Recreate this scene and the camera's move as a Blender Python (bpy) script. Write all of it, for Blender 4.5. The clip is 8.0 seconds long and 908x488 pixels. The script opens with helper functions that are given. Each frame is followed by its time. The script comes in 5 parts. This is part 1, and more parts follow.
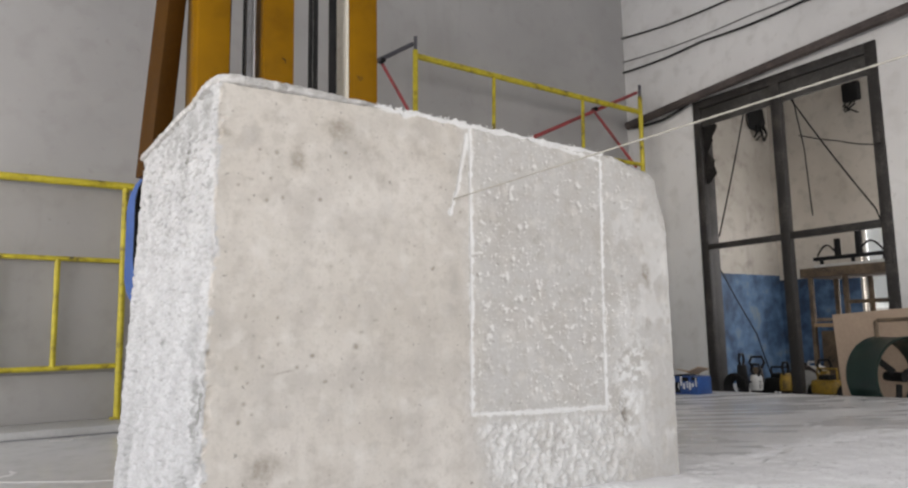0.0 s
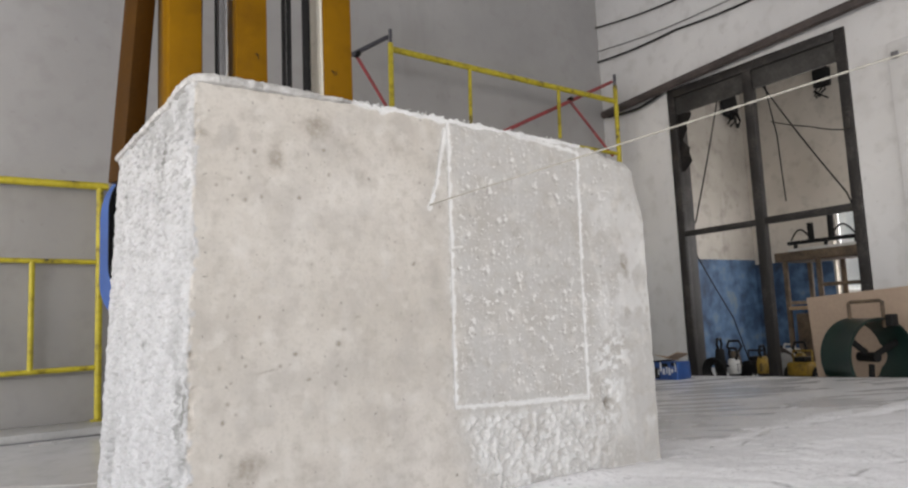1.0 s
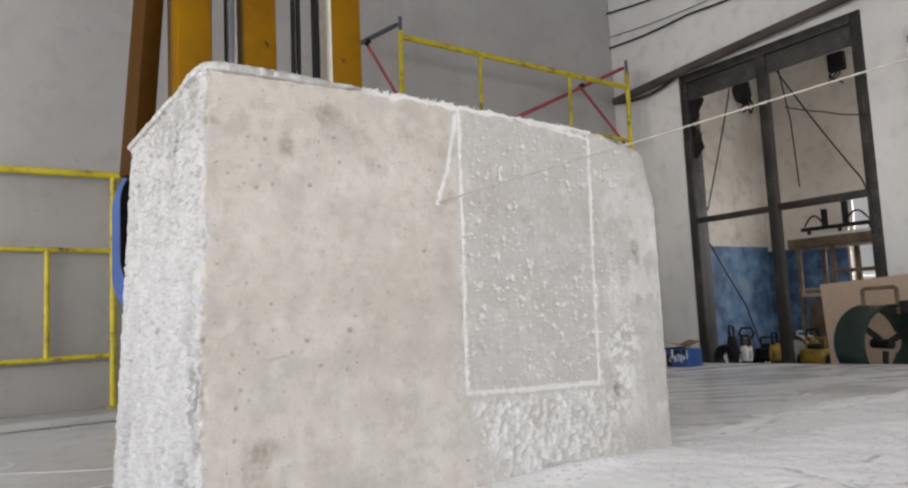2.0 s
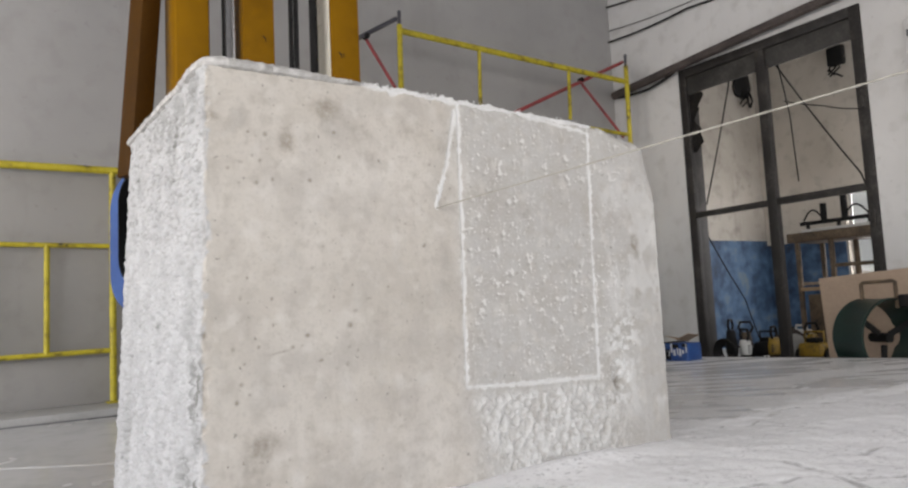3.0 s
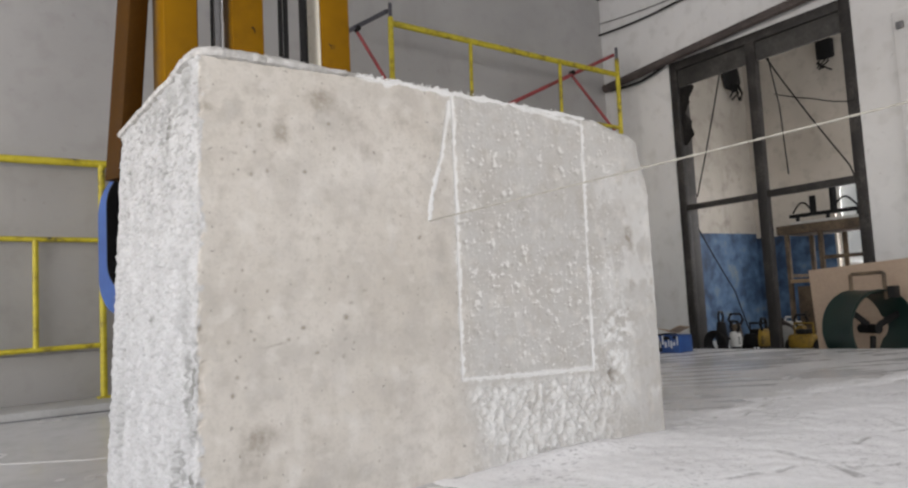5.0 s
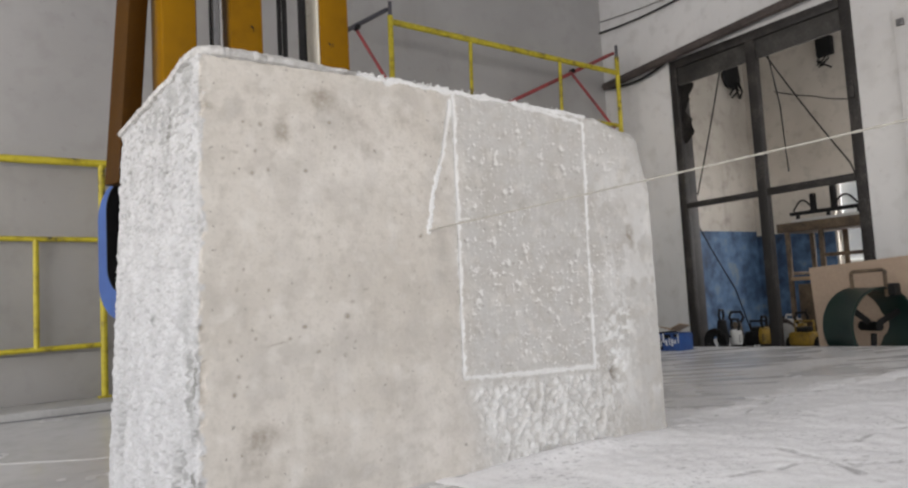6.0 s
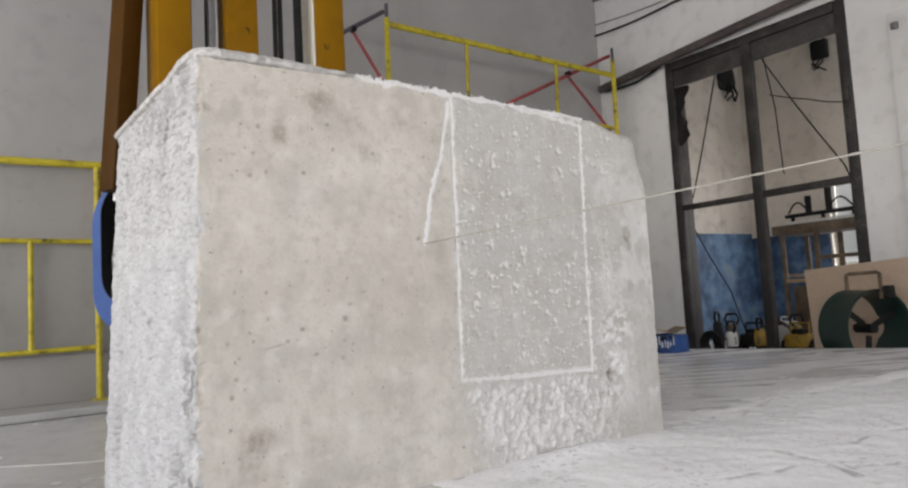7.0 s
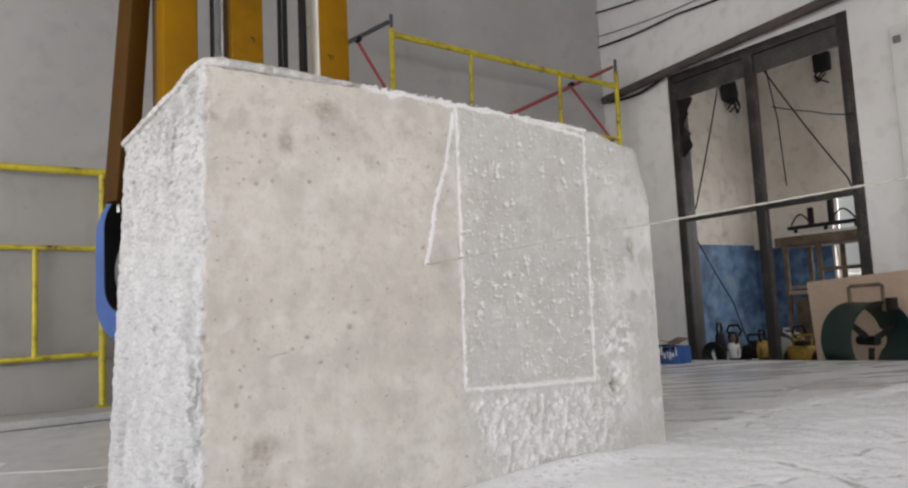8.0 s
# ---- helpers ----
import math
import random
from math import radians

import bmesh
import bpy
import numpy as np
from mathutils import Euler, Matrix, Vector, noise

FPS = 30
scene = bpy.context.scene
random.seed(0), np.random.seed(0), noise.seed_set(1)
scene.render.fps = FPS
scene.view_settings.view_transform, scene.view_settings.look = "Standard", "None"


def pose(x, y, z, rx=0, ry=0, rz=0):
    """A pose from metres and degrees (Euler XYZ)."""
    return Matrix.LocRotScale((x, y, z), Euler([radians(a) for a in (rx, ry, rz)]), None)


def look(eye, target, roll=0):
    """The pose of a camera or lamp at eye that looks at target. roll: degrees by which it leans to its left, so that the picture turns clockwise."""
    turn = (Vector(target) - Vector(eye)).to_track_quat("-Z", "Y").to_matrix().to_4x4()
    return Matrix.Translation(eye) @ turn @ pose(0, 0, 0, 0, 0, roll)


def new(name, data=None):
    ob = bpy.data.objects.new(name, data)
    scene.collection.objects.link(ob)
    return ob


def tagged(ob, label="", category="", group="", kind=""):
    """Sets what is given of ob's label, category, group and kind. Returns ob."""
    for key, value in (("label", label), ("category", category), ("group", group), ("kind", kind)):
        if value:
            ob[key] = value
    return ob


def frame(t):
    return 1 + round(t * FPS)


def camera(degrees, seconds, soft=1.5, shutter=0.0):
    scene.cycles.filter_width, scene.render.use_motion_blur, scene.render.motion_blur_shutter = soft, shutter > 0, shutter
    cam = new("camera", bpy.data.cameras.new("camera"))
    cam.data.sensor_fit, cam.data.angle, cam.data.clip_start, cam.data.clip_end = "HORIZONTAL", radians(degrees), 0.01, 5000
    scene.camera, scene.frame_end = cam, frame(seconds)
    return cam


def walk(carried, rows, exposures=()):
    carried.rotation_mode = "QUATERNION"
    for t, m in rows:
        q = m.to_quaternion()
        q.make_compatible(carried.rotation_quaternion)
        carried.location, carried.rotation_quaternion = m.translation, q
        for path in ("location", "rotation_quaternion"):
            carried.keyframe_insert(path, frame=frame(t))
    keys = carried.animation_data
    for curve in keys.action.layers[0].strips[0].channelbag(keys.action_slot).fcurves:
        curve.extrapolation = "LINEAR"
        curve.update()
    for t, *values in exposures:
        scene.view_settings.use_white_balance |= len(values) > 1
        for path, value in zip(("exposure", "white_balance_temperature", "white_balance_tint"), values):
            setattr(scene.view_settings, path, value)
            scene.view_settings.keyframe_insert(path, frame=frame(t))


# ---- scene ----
cam = camera(65.8, 8.0, soft=2.3)
PATH = [
    (0, (-0.575, -2.288, 0.67), (0.478, -0.607, 0.922), -1.1),
    (0.5, (-0.58, -2.294, 0.68), (0.508, -0.634, 0.922), -2.0),
    (1, (-0.586, -2.3, 0.682), (0.518, -0.647, 0.907), -2.6),
    (1.5, (-0.585, -2.303, 0.676), (0.499, -0.635, 0.882), -2.6),
    (3, (-0.59, -2.306, 0.676), (0.49, -0.632, 0.854), -2.8),
    (3.5, (-0.595, -2.305, 0.675), (0.493, -0.635, 0.843), -2.8),
    (4, (-0.602, -2.298, 0.671), (0.491, -0.632, 0.847), -2.6),
    (4.5, (-0.604, -2.292, 0.669), (0.496, -0.63, 0.834), -2.8),
    (6, (-0.608, -2.283, 0.669), (0.497, -0.623, 0.825), -3.2),
    (6.5, (-0.609, -2.285, 0.669), (0.497, -0.626, 0.822), -3.2),
    (7, (-0.615, -2.277, 0.671), (0.501, -0.625, 0.832), -3.2),
    (7.5, (-0.624, -2.28, 0.671), (0.491, -0.629, 0.845), -3.1),
    (8, (-0.63, -2.284, 0.67), (0.481, -0.632, 0.858), -2.8),
]
walk(cam, [(t, look(e, a, r)) for t, e, a, r in PATH], exposures=[(0, 0.14), (1.5, 0.11), (4, 0.08), (8, 0.03)])

# ---------- light ----------
sky_world = bpy.data.worlds.new("sky")
scene.world = sky_world
sky_world.use_nodes = True
_n = sky_world.node_tree
_bg = _n.nodes["Background"]
_sky = _n.nodes.new("ShaderNodeTexSky")
_sky.sky_type = "NISHITA"
_sky.sun_disc = False
_sky.sun_elevation = radians(35)
_sky.sun_rotation = radians(250)
_n.links.new(_sky.outputs[0], _bg.inputs[0])
_bg.inputs[1].default_value = 0.12


def window_light(name, at, turn, w, h, watts, col=(1.0, 0.97, 0.975)):
    la = bpy.data.lights.new(name, "AREA")
    la.shape, la.size, la.size_y, la.energy, la.color = "RECTANGLE", w, h, watts, col
    ob = new(name, la)
    ob.matrix_basis = pose(*at, *turn)
    return ob


# lamps in big assumed openings, out of view: along the side wall, and behind the camera
for _y, _w in ((-6.0, 140), (-2.2, 170), (1.6, 145)):
    window_light("window_light", (-6.1, _y, 2.0), (0, -90, 0), 2.4, 3.6, _w)
for _x, _w in ((-3.0, 85), (2.6, 160)):
    window_light("window_light", (_x, -9.1, 2.0), (90, 0, 0), 3.6, 2.4, _w)
# the next room's small window
window_light("window_light", (9.1, 2.15, 1.42), (0, 90, 0), 1.1, 1.1, 55)
# added fill lamp for the next room, in an unseen opening
window_light("window_light", (7.6, -2.9, 2.6), (90, 0, 0), 1.8, 2.2, 100)


# ---------- materials ----------
def material(name, cols, scale=3.0, rough=(0.6, 0.8), metal=0.0, bump=0.15, bump_scale=60.0, fine=40.0, fine_mix=0.35,
             stretch=(1, 1, 1), coat=0.0, distance=0.004):
    """A procedural surface: colours blended by a broad noise, broken by a fine one, with a fine relief."""
    m = bpy.data.materials.new(name)
    m.use_nodes = True
    nt = m.node_tree
    nd, lk = nt.nodes, nt.links
    b = nd["Principled BSDF"]
    tc = nd.new("ShaderNodeTexCoord")
    mp = nd.new("ShaderNodeMapping")
    mp.inputs["Scale"].default_value = stretch
    lk.new(tc.outputs["Object"], mp.inputs[0])
    big = nd.new("ShaderNodeTexNoise")
    big.inputs["Scale"].default_value, big.inputs["Detail"].default_value = scale, 6
    sm = nd.new("ShaderNodeTexNoise")
    sm.inputs["Scale"].default_value, sm.inputs["Detail"].default_value = fine, 4
    lk.new(mp.outputs[0], big.inputs["Vector"])
    lk.new(mp.outputs[0], sm.inputs["Vector"])
    mx = nd.new("ShaderNodeMix")
    mx.inputs[0].default_value = fine_mix
    lk.new(big.outputs[0], mx.inputs[2])
    lk.new(sm.outputs[0], mx.inputs[3])
    rp = nd.new("ShaderNodeValToRGB")
    el = rp.color_ramp.elements
    while len(el) < len(cols):
        el.new(0.5)
    for i, c in enumerate(cols):
        el[i].position = 0.32 + 0.36 * i / max(1, len(cols) - 1)
        el[i].color = (*c, 1)
    lk.new(mx.outputs[0], rp.inputs[0])
    lk.new(rp.outputs[0], b.inputs["Base Color"])
    mr = nd.new("ShaderNodeMapRange")
    mr.inputs[1].default_value, mr.inputs[2].default_value = 0.3, 0.7
    mr.inputs[3].default_value, mr.inputs[4].default_value = rough
    lk.new(mx.outputs[0], mr.inputs[0])
    lk.new(mr.outputs[0], b.inputs["Roughness"])
    b.inputs["Metallic"].default_value = metal
    b.inputs["Coat Weight"].default_value = coat
    bn = nd.new("ShaderNodeTexNoise")
    bn.inputs["Scale"].default_value, bn.inputs["Detail"].default_value = bump_scale, 5
    lk.new(mp.outputs[0], bn.inputs["Vector"])
    bu = nd.new("ShaderNodeBump")
    bu.inputs["Strength"].default_value, bu.inputs["Distance"].default_value = bump, distance
    lk.new(bn.outputs[0], bu.inputs["Height"])
    lk.new(bu.outputs[0], b.inputs["Normal"])
    return m


def noise_mask(nt, vec, scale, lo, hi, detail=5, stretch=None, turn=0.0):
    """0 below lo and 1 above hi of a noise."""
    nd, lk = nt.nodes, nt.links
    if stretch:
        mp = nd.new("ShaderNodeMapping")
        mp.vector_type = "TEXTURE"
        mp.inputs["Rotation"].default_value = (0, 0, turn)
        mp.inputs["Scale"].default_value = [1 / k for k in stretch]
        lk.new(vec, mp.inputs[0])
        vec = mp.outputs[0]
    n = nd.new("ShaderNodeTexNoise")
    n.inputs["Scale"].default_value, n.inputs["Detail"].default_value = scale, detail
    lk.new(vec, n.inputs["Vector"])
    r = nd.new("ShaderNodeMapRange")
    r.inputs[1].default_value, r.inputs[2].default_value = lo, hi
    lk.new(n.outputs[0], r.inputs[0])
    return r.outputs[0]


def blend(nt, fac, a, b):
    """Mixes two colours (sockets or tuples) by fac."""
    mx = nt.nodes.new("ShaderNodeMix")
    mx.data_type = "RGBA"
    if isinstance(fac, float):
        mx.inputs[0].default_value = fac
    else:
        nt.links.new(fac, mx.inputs[0])
    for s, v in ((mx.inputs[6], a), (mx.inputs[7], b)):
        if isinstance(v, tuple):
            s.default_value = (*v, 1)
        else:
            nt.links.new(v, s)
    return mx.outputs[2]


def times(nt, a, b):
    n = nt.nodes.new("ShaderNodeMath")
    n.operation = "MULTIPLY"
    for s, v in ((n.inputs[0], a), (n.inputs[1], b)):
        if isinstance(v, float):
            s.default_value = v
        else:
            nt.links.new(v, s)
    return n.outputs[0]


def stone_material():
    """Pale limestone: sawn faces stained tan and grey, crushed places chalk white (attribute 'crush'), grey zone (attribute 'grey')."""
    m = bpy.data.materials.new("limestone")
    m.use_nodes = True
    nt = m.node_tree
    nd, lk = nt.nodes, nt.links
    b = nd["Principled BSDF"]
    vec = nd.new("ShaderNodeTexCoord").outputs["Object"]
    crush = nd.new("ShaderNodeAttribute")
    crush.attribute_name = "crush"
    greyz = nd.new("ShaderNodeAttribute")
    greyz.attribute_name = "grey"
    c = blend(nt, noise_mask(nt, vec, 2.2, 0.3, 0.68), (0.520, 0.483, 0.430), (0.635, 0.602, 0.555))
    c = blend(nt, greyz.outputs["Fac"], c, (0.497, 0.490, 0.474))
    c = blend(nt, times(nt, noise_mask(nt, vec, 5.0, 0.46, 0.66, 12), 0.6), c, (0.43, 0.405, 0.37))
    c = blend(nt, times(nt, noise_mask(nt, vec, 6.5, 0.59, 0.74, 3), 0.6), c, (0.31, 0.29, 0.26))
    c = blend(nt, times(nt, noise_mask(nt, vec, 42.0, 0.675, 0.715, 3), 0.75), c, (0.25, 0.23, 0.20))
    c = blend(nt, times(nt, noise_mask(nt, vec, 70.0, 0.52, 0.70, 3), 0.35), c, (0.42, 0.40, 0.365))
    c = blend(nt, times(nt, noise_mask(nt, vec, 19.0, 0.50, 0.66, 8), 0.4), c, (0.40, 0.37, 0.325))
    c = blend(nt, times(nt, noise_mask(nt, vec, 13.0, 0.53, 0.68, 9), 0.45), c, (0.70, 0.675, 0.635))
    # light veins and scuffs
    c = blend(nt, times(nt, noise_mask(nt, vec, 7.0, 0.60, 0.75, 8, (1, 1, 0.35)), 0.35), c, (0.75, 0.73, 0.70))
    # pale chips, each with a darker copy of its shape offset to one side
    chipped = nd.new("ShaderNodeAttribute")
    chipped.attribute_name = "chipped"
    flecks = []
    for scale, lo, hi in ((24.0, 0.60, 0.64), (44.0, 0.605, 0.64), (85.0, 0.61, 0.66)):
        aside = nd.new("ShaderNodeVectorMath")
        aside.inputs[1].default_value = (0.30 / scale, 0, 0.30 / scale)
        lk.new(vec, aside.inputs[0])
        dark_copy = times(nt, noise_mask(nt, aside.outputs[0], scale, lo + 0.005, hi + 0.02, 6), chipped.outputs["Fac"])
        c = blend(nt, times(nt, dark_copy, 0.65), c, (0.33, 0.31, 0.285))
        fleck = times(nt, noise_mask(nt, vec, scale, lo, hi, 7), chipped.outputs["Fac"])
        c = blend(nt, times(nt, fleck, 0.85), c, (0.76, 0.75, 0.73))
        flecks.append(fleck)
    chalk = nd.new("ShaderNodeAttribute")
    chalk.attribute_name = "chalk"
    c = blend(nt, times(nt, chalk.outputs["Fac"], 0.9), c, (0.75, 0.75, 0.74))
    stain = nd.new("ShaderNodeAttribute")
    stain.attribute_name = "stain"
    c = blend(nt, times(nt, stain.outputs["Fac"], noise_mask(nt, vec, 40.0, 0.15, 0.6, 4)), c, (0.26, 0.225, 0.18))
    white = blend(nt, noise_mask(nt, vec, 9.0, 0.35, 0.65, 6), (0.48, 0.48, 0.482), (0.58, 0.58, 0.582))
    white = blend(nt, times(nt, noise_mask(nt, vec, 85.0, 0.50, 0.68, 3, (1, 0.5, 1.0)), 0.45), white, (0.38, 0.38, 0.375))
    # stain here holds smears and the shade painted into the rough end's hollows
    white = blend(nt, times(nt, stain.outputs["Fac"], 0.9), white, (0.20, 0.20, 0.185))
    c = blend(nt, crush.outputs["Fac"], c, white)
    lk.new(c, b.inputs["Base Color"])
    b.inputs["Roughness"].default_value = 0.82
    b.inputs["Specular IOR Level"].default_value = 0.3
    n1 = nd.new("ShaderNodeTexNoise")
    n1.inputs["Scale"].default_value, n1.inputs["Detail"].default_value = 90, 6
    lk.new(vec, n1.inputs["Vector"])
    st = nd.new("ShaderNodeMath")
    st.operation = "MULTIPLY_ADD"
    st.inputs[1].default_value, st.inputs[2].default_value = 0.55, 0.16
    lk.new(crush.outputs["Fac"], st.inputs[0])
    bu = nd.new("ShaderNodeBump")
    bu.inputs["Distance"].default_value = 0.009
    lk.new(st.outputs[0], bu.inputs["Strength"])
    rise = nd.new("ShaderNodeMath")
    rise.operation = "MULTIPLY_ADD"
    rise.inputs[1].default_value = 1.5
    lk.new(flecks[0], rise.inputs[0])
    lk.new(n1.outputs[0], rise.inputs[2])
    lk.new(rise.outputs[0], bu.inputs["Height"])
    lk.new(bu.outputs[0], b.inputs["Normal"])
    return m


def floor_material():
    """Trowelled concrete, wet and glossy in patches, with white stone dust trodden over it in streaks and a pale sheen
    painted in.
    """
    m = bpy.data.materials.new("wet_concrete")
    m.use_nodes = True
    nt = m.node_tree
    nd, lk = nt.nodes, nt.links
    b = nd["Principled BSDF"]
    vec = nd.new("ShaderNodeTexCoord").outputs["Object"]
    c = blend(nt, noise_mask(nt, vec, 1.3, 0.3, 0.7), (0.56, 0.565, 0.57), (0.68, 0.685, 0.69))
    c = blend(nt, times(nt, noise_mask(nt, vec, 9.0, 0.48, 0.72), 0.3), c, (0.36, 0.36, 0.355))
    trod_sheen = nd.new("ShaderNodeAttribute")
    trod_sheen.attribute_name = "trod_sheen"
    # base lightened for the white wall's reflection in the wet floor
    c = blend(nt, times(nt, trod_sheen.outputs["Fac"], 0.8), c, (0.80, 0.80, 0.805))
    streak = times(nt, noise_mask(nt, vec, 2.6, 0.46, 0.62, 9, (0.40, 2.2, 1), -0.80), trod_sheen.outputs["Fac"])
    c = blend(nt, times(nt, streak, 0.7), c, (0.82, 0.82, 0.83))
    speck = noise_mask(nt, vec, 30.0, 0.55, 0.66, 4)
    c = blend(nt, times(nt, times(nt, speck, trod_sheen.outputs["Fac"]), 0.5), c, (0.84, 0.84, 0.85))
    grit = noise_mask(nt, vec, 42.0, 0.57, 0.64, 5)
    c = blend(nt, times(nt, times(nt, grit, trod_sheen.outputs["Fac"]), 0.4), c, (0.40, 0.40, 0.405))
    c = blend(nt, times(nt, times(nt, noise_mask(nt, vec, 5.0, 0.54, 0.66, 9, (0.30, 2.6, 1), -0.80), trod_sheen.outputs["Fac"]), 0.22), c, (0.36, 0.36, 0.36))
    lk.new(c, b.inputs["Base Color"])
    wet = noise_mask(nt, vec, 1.1, 0.40, 0.62, 4)
    r = nd.new("ShaderNodeMapRange")
    r.inputs[3].default_value, r.inputs[4].default_value = 0.16, 0.30
    lk.new(wet, r.inputs[0])
    r2 = nd.new("ShaderNodeMath")
    r2.operation = "MULTIPLY_ADD"
    r2.inputs[1].default_value = 0.3
    lk.new(streak, r2.inputs[0])
    lk.new(r.outputs[0], r2.inputs[2])
    lk.new(r2.outputs[0], b.inputs["Roughness"])
    n1 = nd.new("ShaderNodeTexNoise")
    n1.inputs["Scale"].default_value, n1.inputs["Detail"].default_value = 35, 5
    lk.new(vec, n1.inputs["Vector"])
    bu = nd.new("ShaderNodeBump")
    bu.inputs["Strength"].default_value, bu.inputs["Distance"].default_value = 0.25, 0.002
    lk.new(n1.outputs[0], bu.inputs["Height"])
    lk.new(bu.outputs[0], b.inputs["Normal"])
    return m


def dust_material():
    """White stone dust, grainy, grey where it is pressed damp (attribute 'damp')."""
    m = bpy.data.materials.new("settled_dust")
    m.use_nodes = True
    nt = m.node_tree
    nd, lk = nt.nodes, nt.links
    b = nd["Principled BSDF"]
    vec = nd.new("ShaderNodeTexCoord").outputs["Object"]
    damp = nd.new("ShaderNodeAttribute")
    damp.attribute_name = "damp"
    c = blend(nt, noise_mask(nt, vec, 2.2, 0.3, 0.7, 6), (0.85, 0.85, 0.865), (0.94, 0.94, 0.955))
    patchy = noise_mask(nt, vec, 2.6, 0.42, 0.62, 5)
    grains = times(nt, noise_mask(nt, vec, 38.0, 0.56, 0.64, 5), patchy)
    c = blend(nt, times(nt, grains, 0.65), c, (0.46, 0.46, 0.47))
    c = blend(nt, times(nt, noise_mask(nt, vec, 90.0, 0.55, 0.66, 3), 0.35), c, (0.58, 0.58, 0.59))
    c = blend(nt, times(nt, damp.outputs["Fac"], noise_mask(nt, vec, 26.0, 0.30, 0.52, 4)), c, (0.45, 0.45, 0.455))
    lk.new(c, b.inputs["Base Color"])
    b.inputs["Roughness"].default_value = 0.9
    n1 = nd.new("ShaderNodeTexNoise")
    n1.inputs["Scale"].default_value, n1.inputs["Detail"].default_value = 95, 5
    lk.new(vec, n1.inputs["Vector"])
    bu = nd.new("ShaderNodeBump")
    bu.inputs["Strength"].default_value, bu.inputs["Distance"].default_value = 0.3, 0.003
    lk.new(n1.outputs[0], bu.inputs["Height"])
    lk.new(bu.outputs[0], b.inputs["Normal"])
    return m


def wall_material(name, lo, hi, stain):
    """Matt painted plaster with broad blotches, trowel marks and faint runs."""
    m = bpy.data.materials.new(name)
    m.use_nodes = True
    nt = m.node_tree
    nd, lk = nt.nodes, nt.links
    b = nd["Principled BSDF"]
    vec = nd.new("ShaderNodeTexCoord").outputs["Object"]
    c = blend(nt, noise_mask(nt, vec, 0.9, 0.3, 0.7, 7), lo, hi)
    c = blend(nt, times(nt, noise_mask(nt, vec, 6.0, 0.52, 0.74, 10), 0.40), c, stain)
    c = blend(nt, times(nt, noise_mask(nt, vec, 3.2, 0.62, 0.74, 6, (1, 1, 0.15)), 0.35), c, stain)
    c = blend(nt, times(nt, noise_mask(nt, vec, 14.0, 0.68, 0.74, 3), 0.4), c, stain)
    lk.new(c, b.inputs["Base Color"])
    b.inputs["Roughness"].default_value = 0.85
    n1 = nd.new("ShaderNodeTexNoise")
    n1.inputs["Scale"].default_value, n1.inputs["Detail"].default_value = 7, 9
    lk.new(vec, n1.inputs["Vector"])
    bu = nd.new("ShaderNodeBump")
    bu.inputs["Strength"].default_value, bu.inputs["Distance"].default_value = 0.35, 0.012
    lk.new(n1.outputs[0], bu.inputs["Height"])
    lk.new(bu.outputs[0], b.inputs["Normal"])
    return m


STONE = stone_material()
FLOOR = floor_material()
PLASTER_GREY = wall_material("grey_plaster", (0.335, 0.33, 0.325), (0.405, 0.40, 0.393), (0.29, 0.28, 0.27))
PLASTER_WHITE = wall_material("white_plaster", (0.58, 0.577, 0.570), (0.70, 0.697, 0.69), (0.42, 0.41, 0.39))
# next room's stained plaster twice: lighter for the lit wall, darker for the dim ones
PLASTER_FAR_LIT = wall_material("lit_far_plaster", (0.40, 0.365, 0.315), (0.56, 0.52, 0.46), (0.20, 0.18, 0.15))
PLASTER_DIRTY_DIM = wall_material("dim_dirty_plaster", (0.27, 0.245, 0.21), (0.44, 0.41, 0.365), (0.13, 0.115, 0.095))
PLASTER_BLUE = material("blue_paint", [(0.010, 0.020, 0.042), (0.026, 0.058, 0.115), (0.070, 0.130, 0.225), (0.15, 0.18, 0.20)], 1.5, (0.6, 0.8), bump=0.2, bump_scale=12, fine=6, fine_mix=0.45)
CEILING_BOUNCE = wall_material("ceiling_bounce", (0.50, 0.495, 0.485), (0.58, 0.575, 0.565), (0.40, 0.39, 0.37))
LAYER_GREY = wall_material("grey_layer", (0.30, 0.29, 0.275), (0.36, 0.35, 0.335), (0.24, 0.23, 0.215))
CONCRETE = material("kerb_concrete", [(0.36, 0.36, 0.35), (0.48, 0.48, 0.47)], 2.5, (0.35, 0.7))
CRUST = material("grey_crust", [(0.33, 0.32, 0.30), (0.50, 0.49, 0.475), (0.66, 0.65, 0.635)], 26, (0.8, 0.9), bump=0.9, bump_scale=60, distance=0.01)
POWDER = material("stone_powder", [(0.62, 0.62, 0.615), (0.75, 0.75, 0.745), (0.80, 0.80, 0.795)], 14, (0.85, 0.95), bump=0.6, bump_scale=130, fine=90)
DUST = dust_material()
ORANGE = material("ochre_enamel", [(0.165, 0.076, 0.0), (0.225, 0.108, 0.0), (0.255, 0.124, 0.0)], 2.2, (0.45, 0.6), bump=0.05, fine=14, fine_mix=0.3)
BROWN = material("arm_brown", [(0.048, 0.020, 0.002), (0.075, 0.032, 0.003)], 2.0, (0.55, 0.7), bump=0.06)
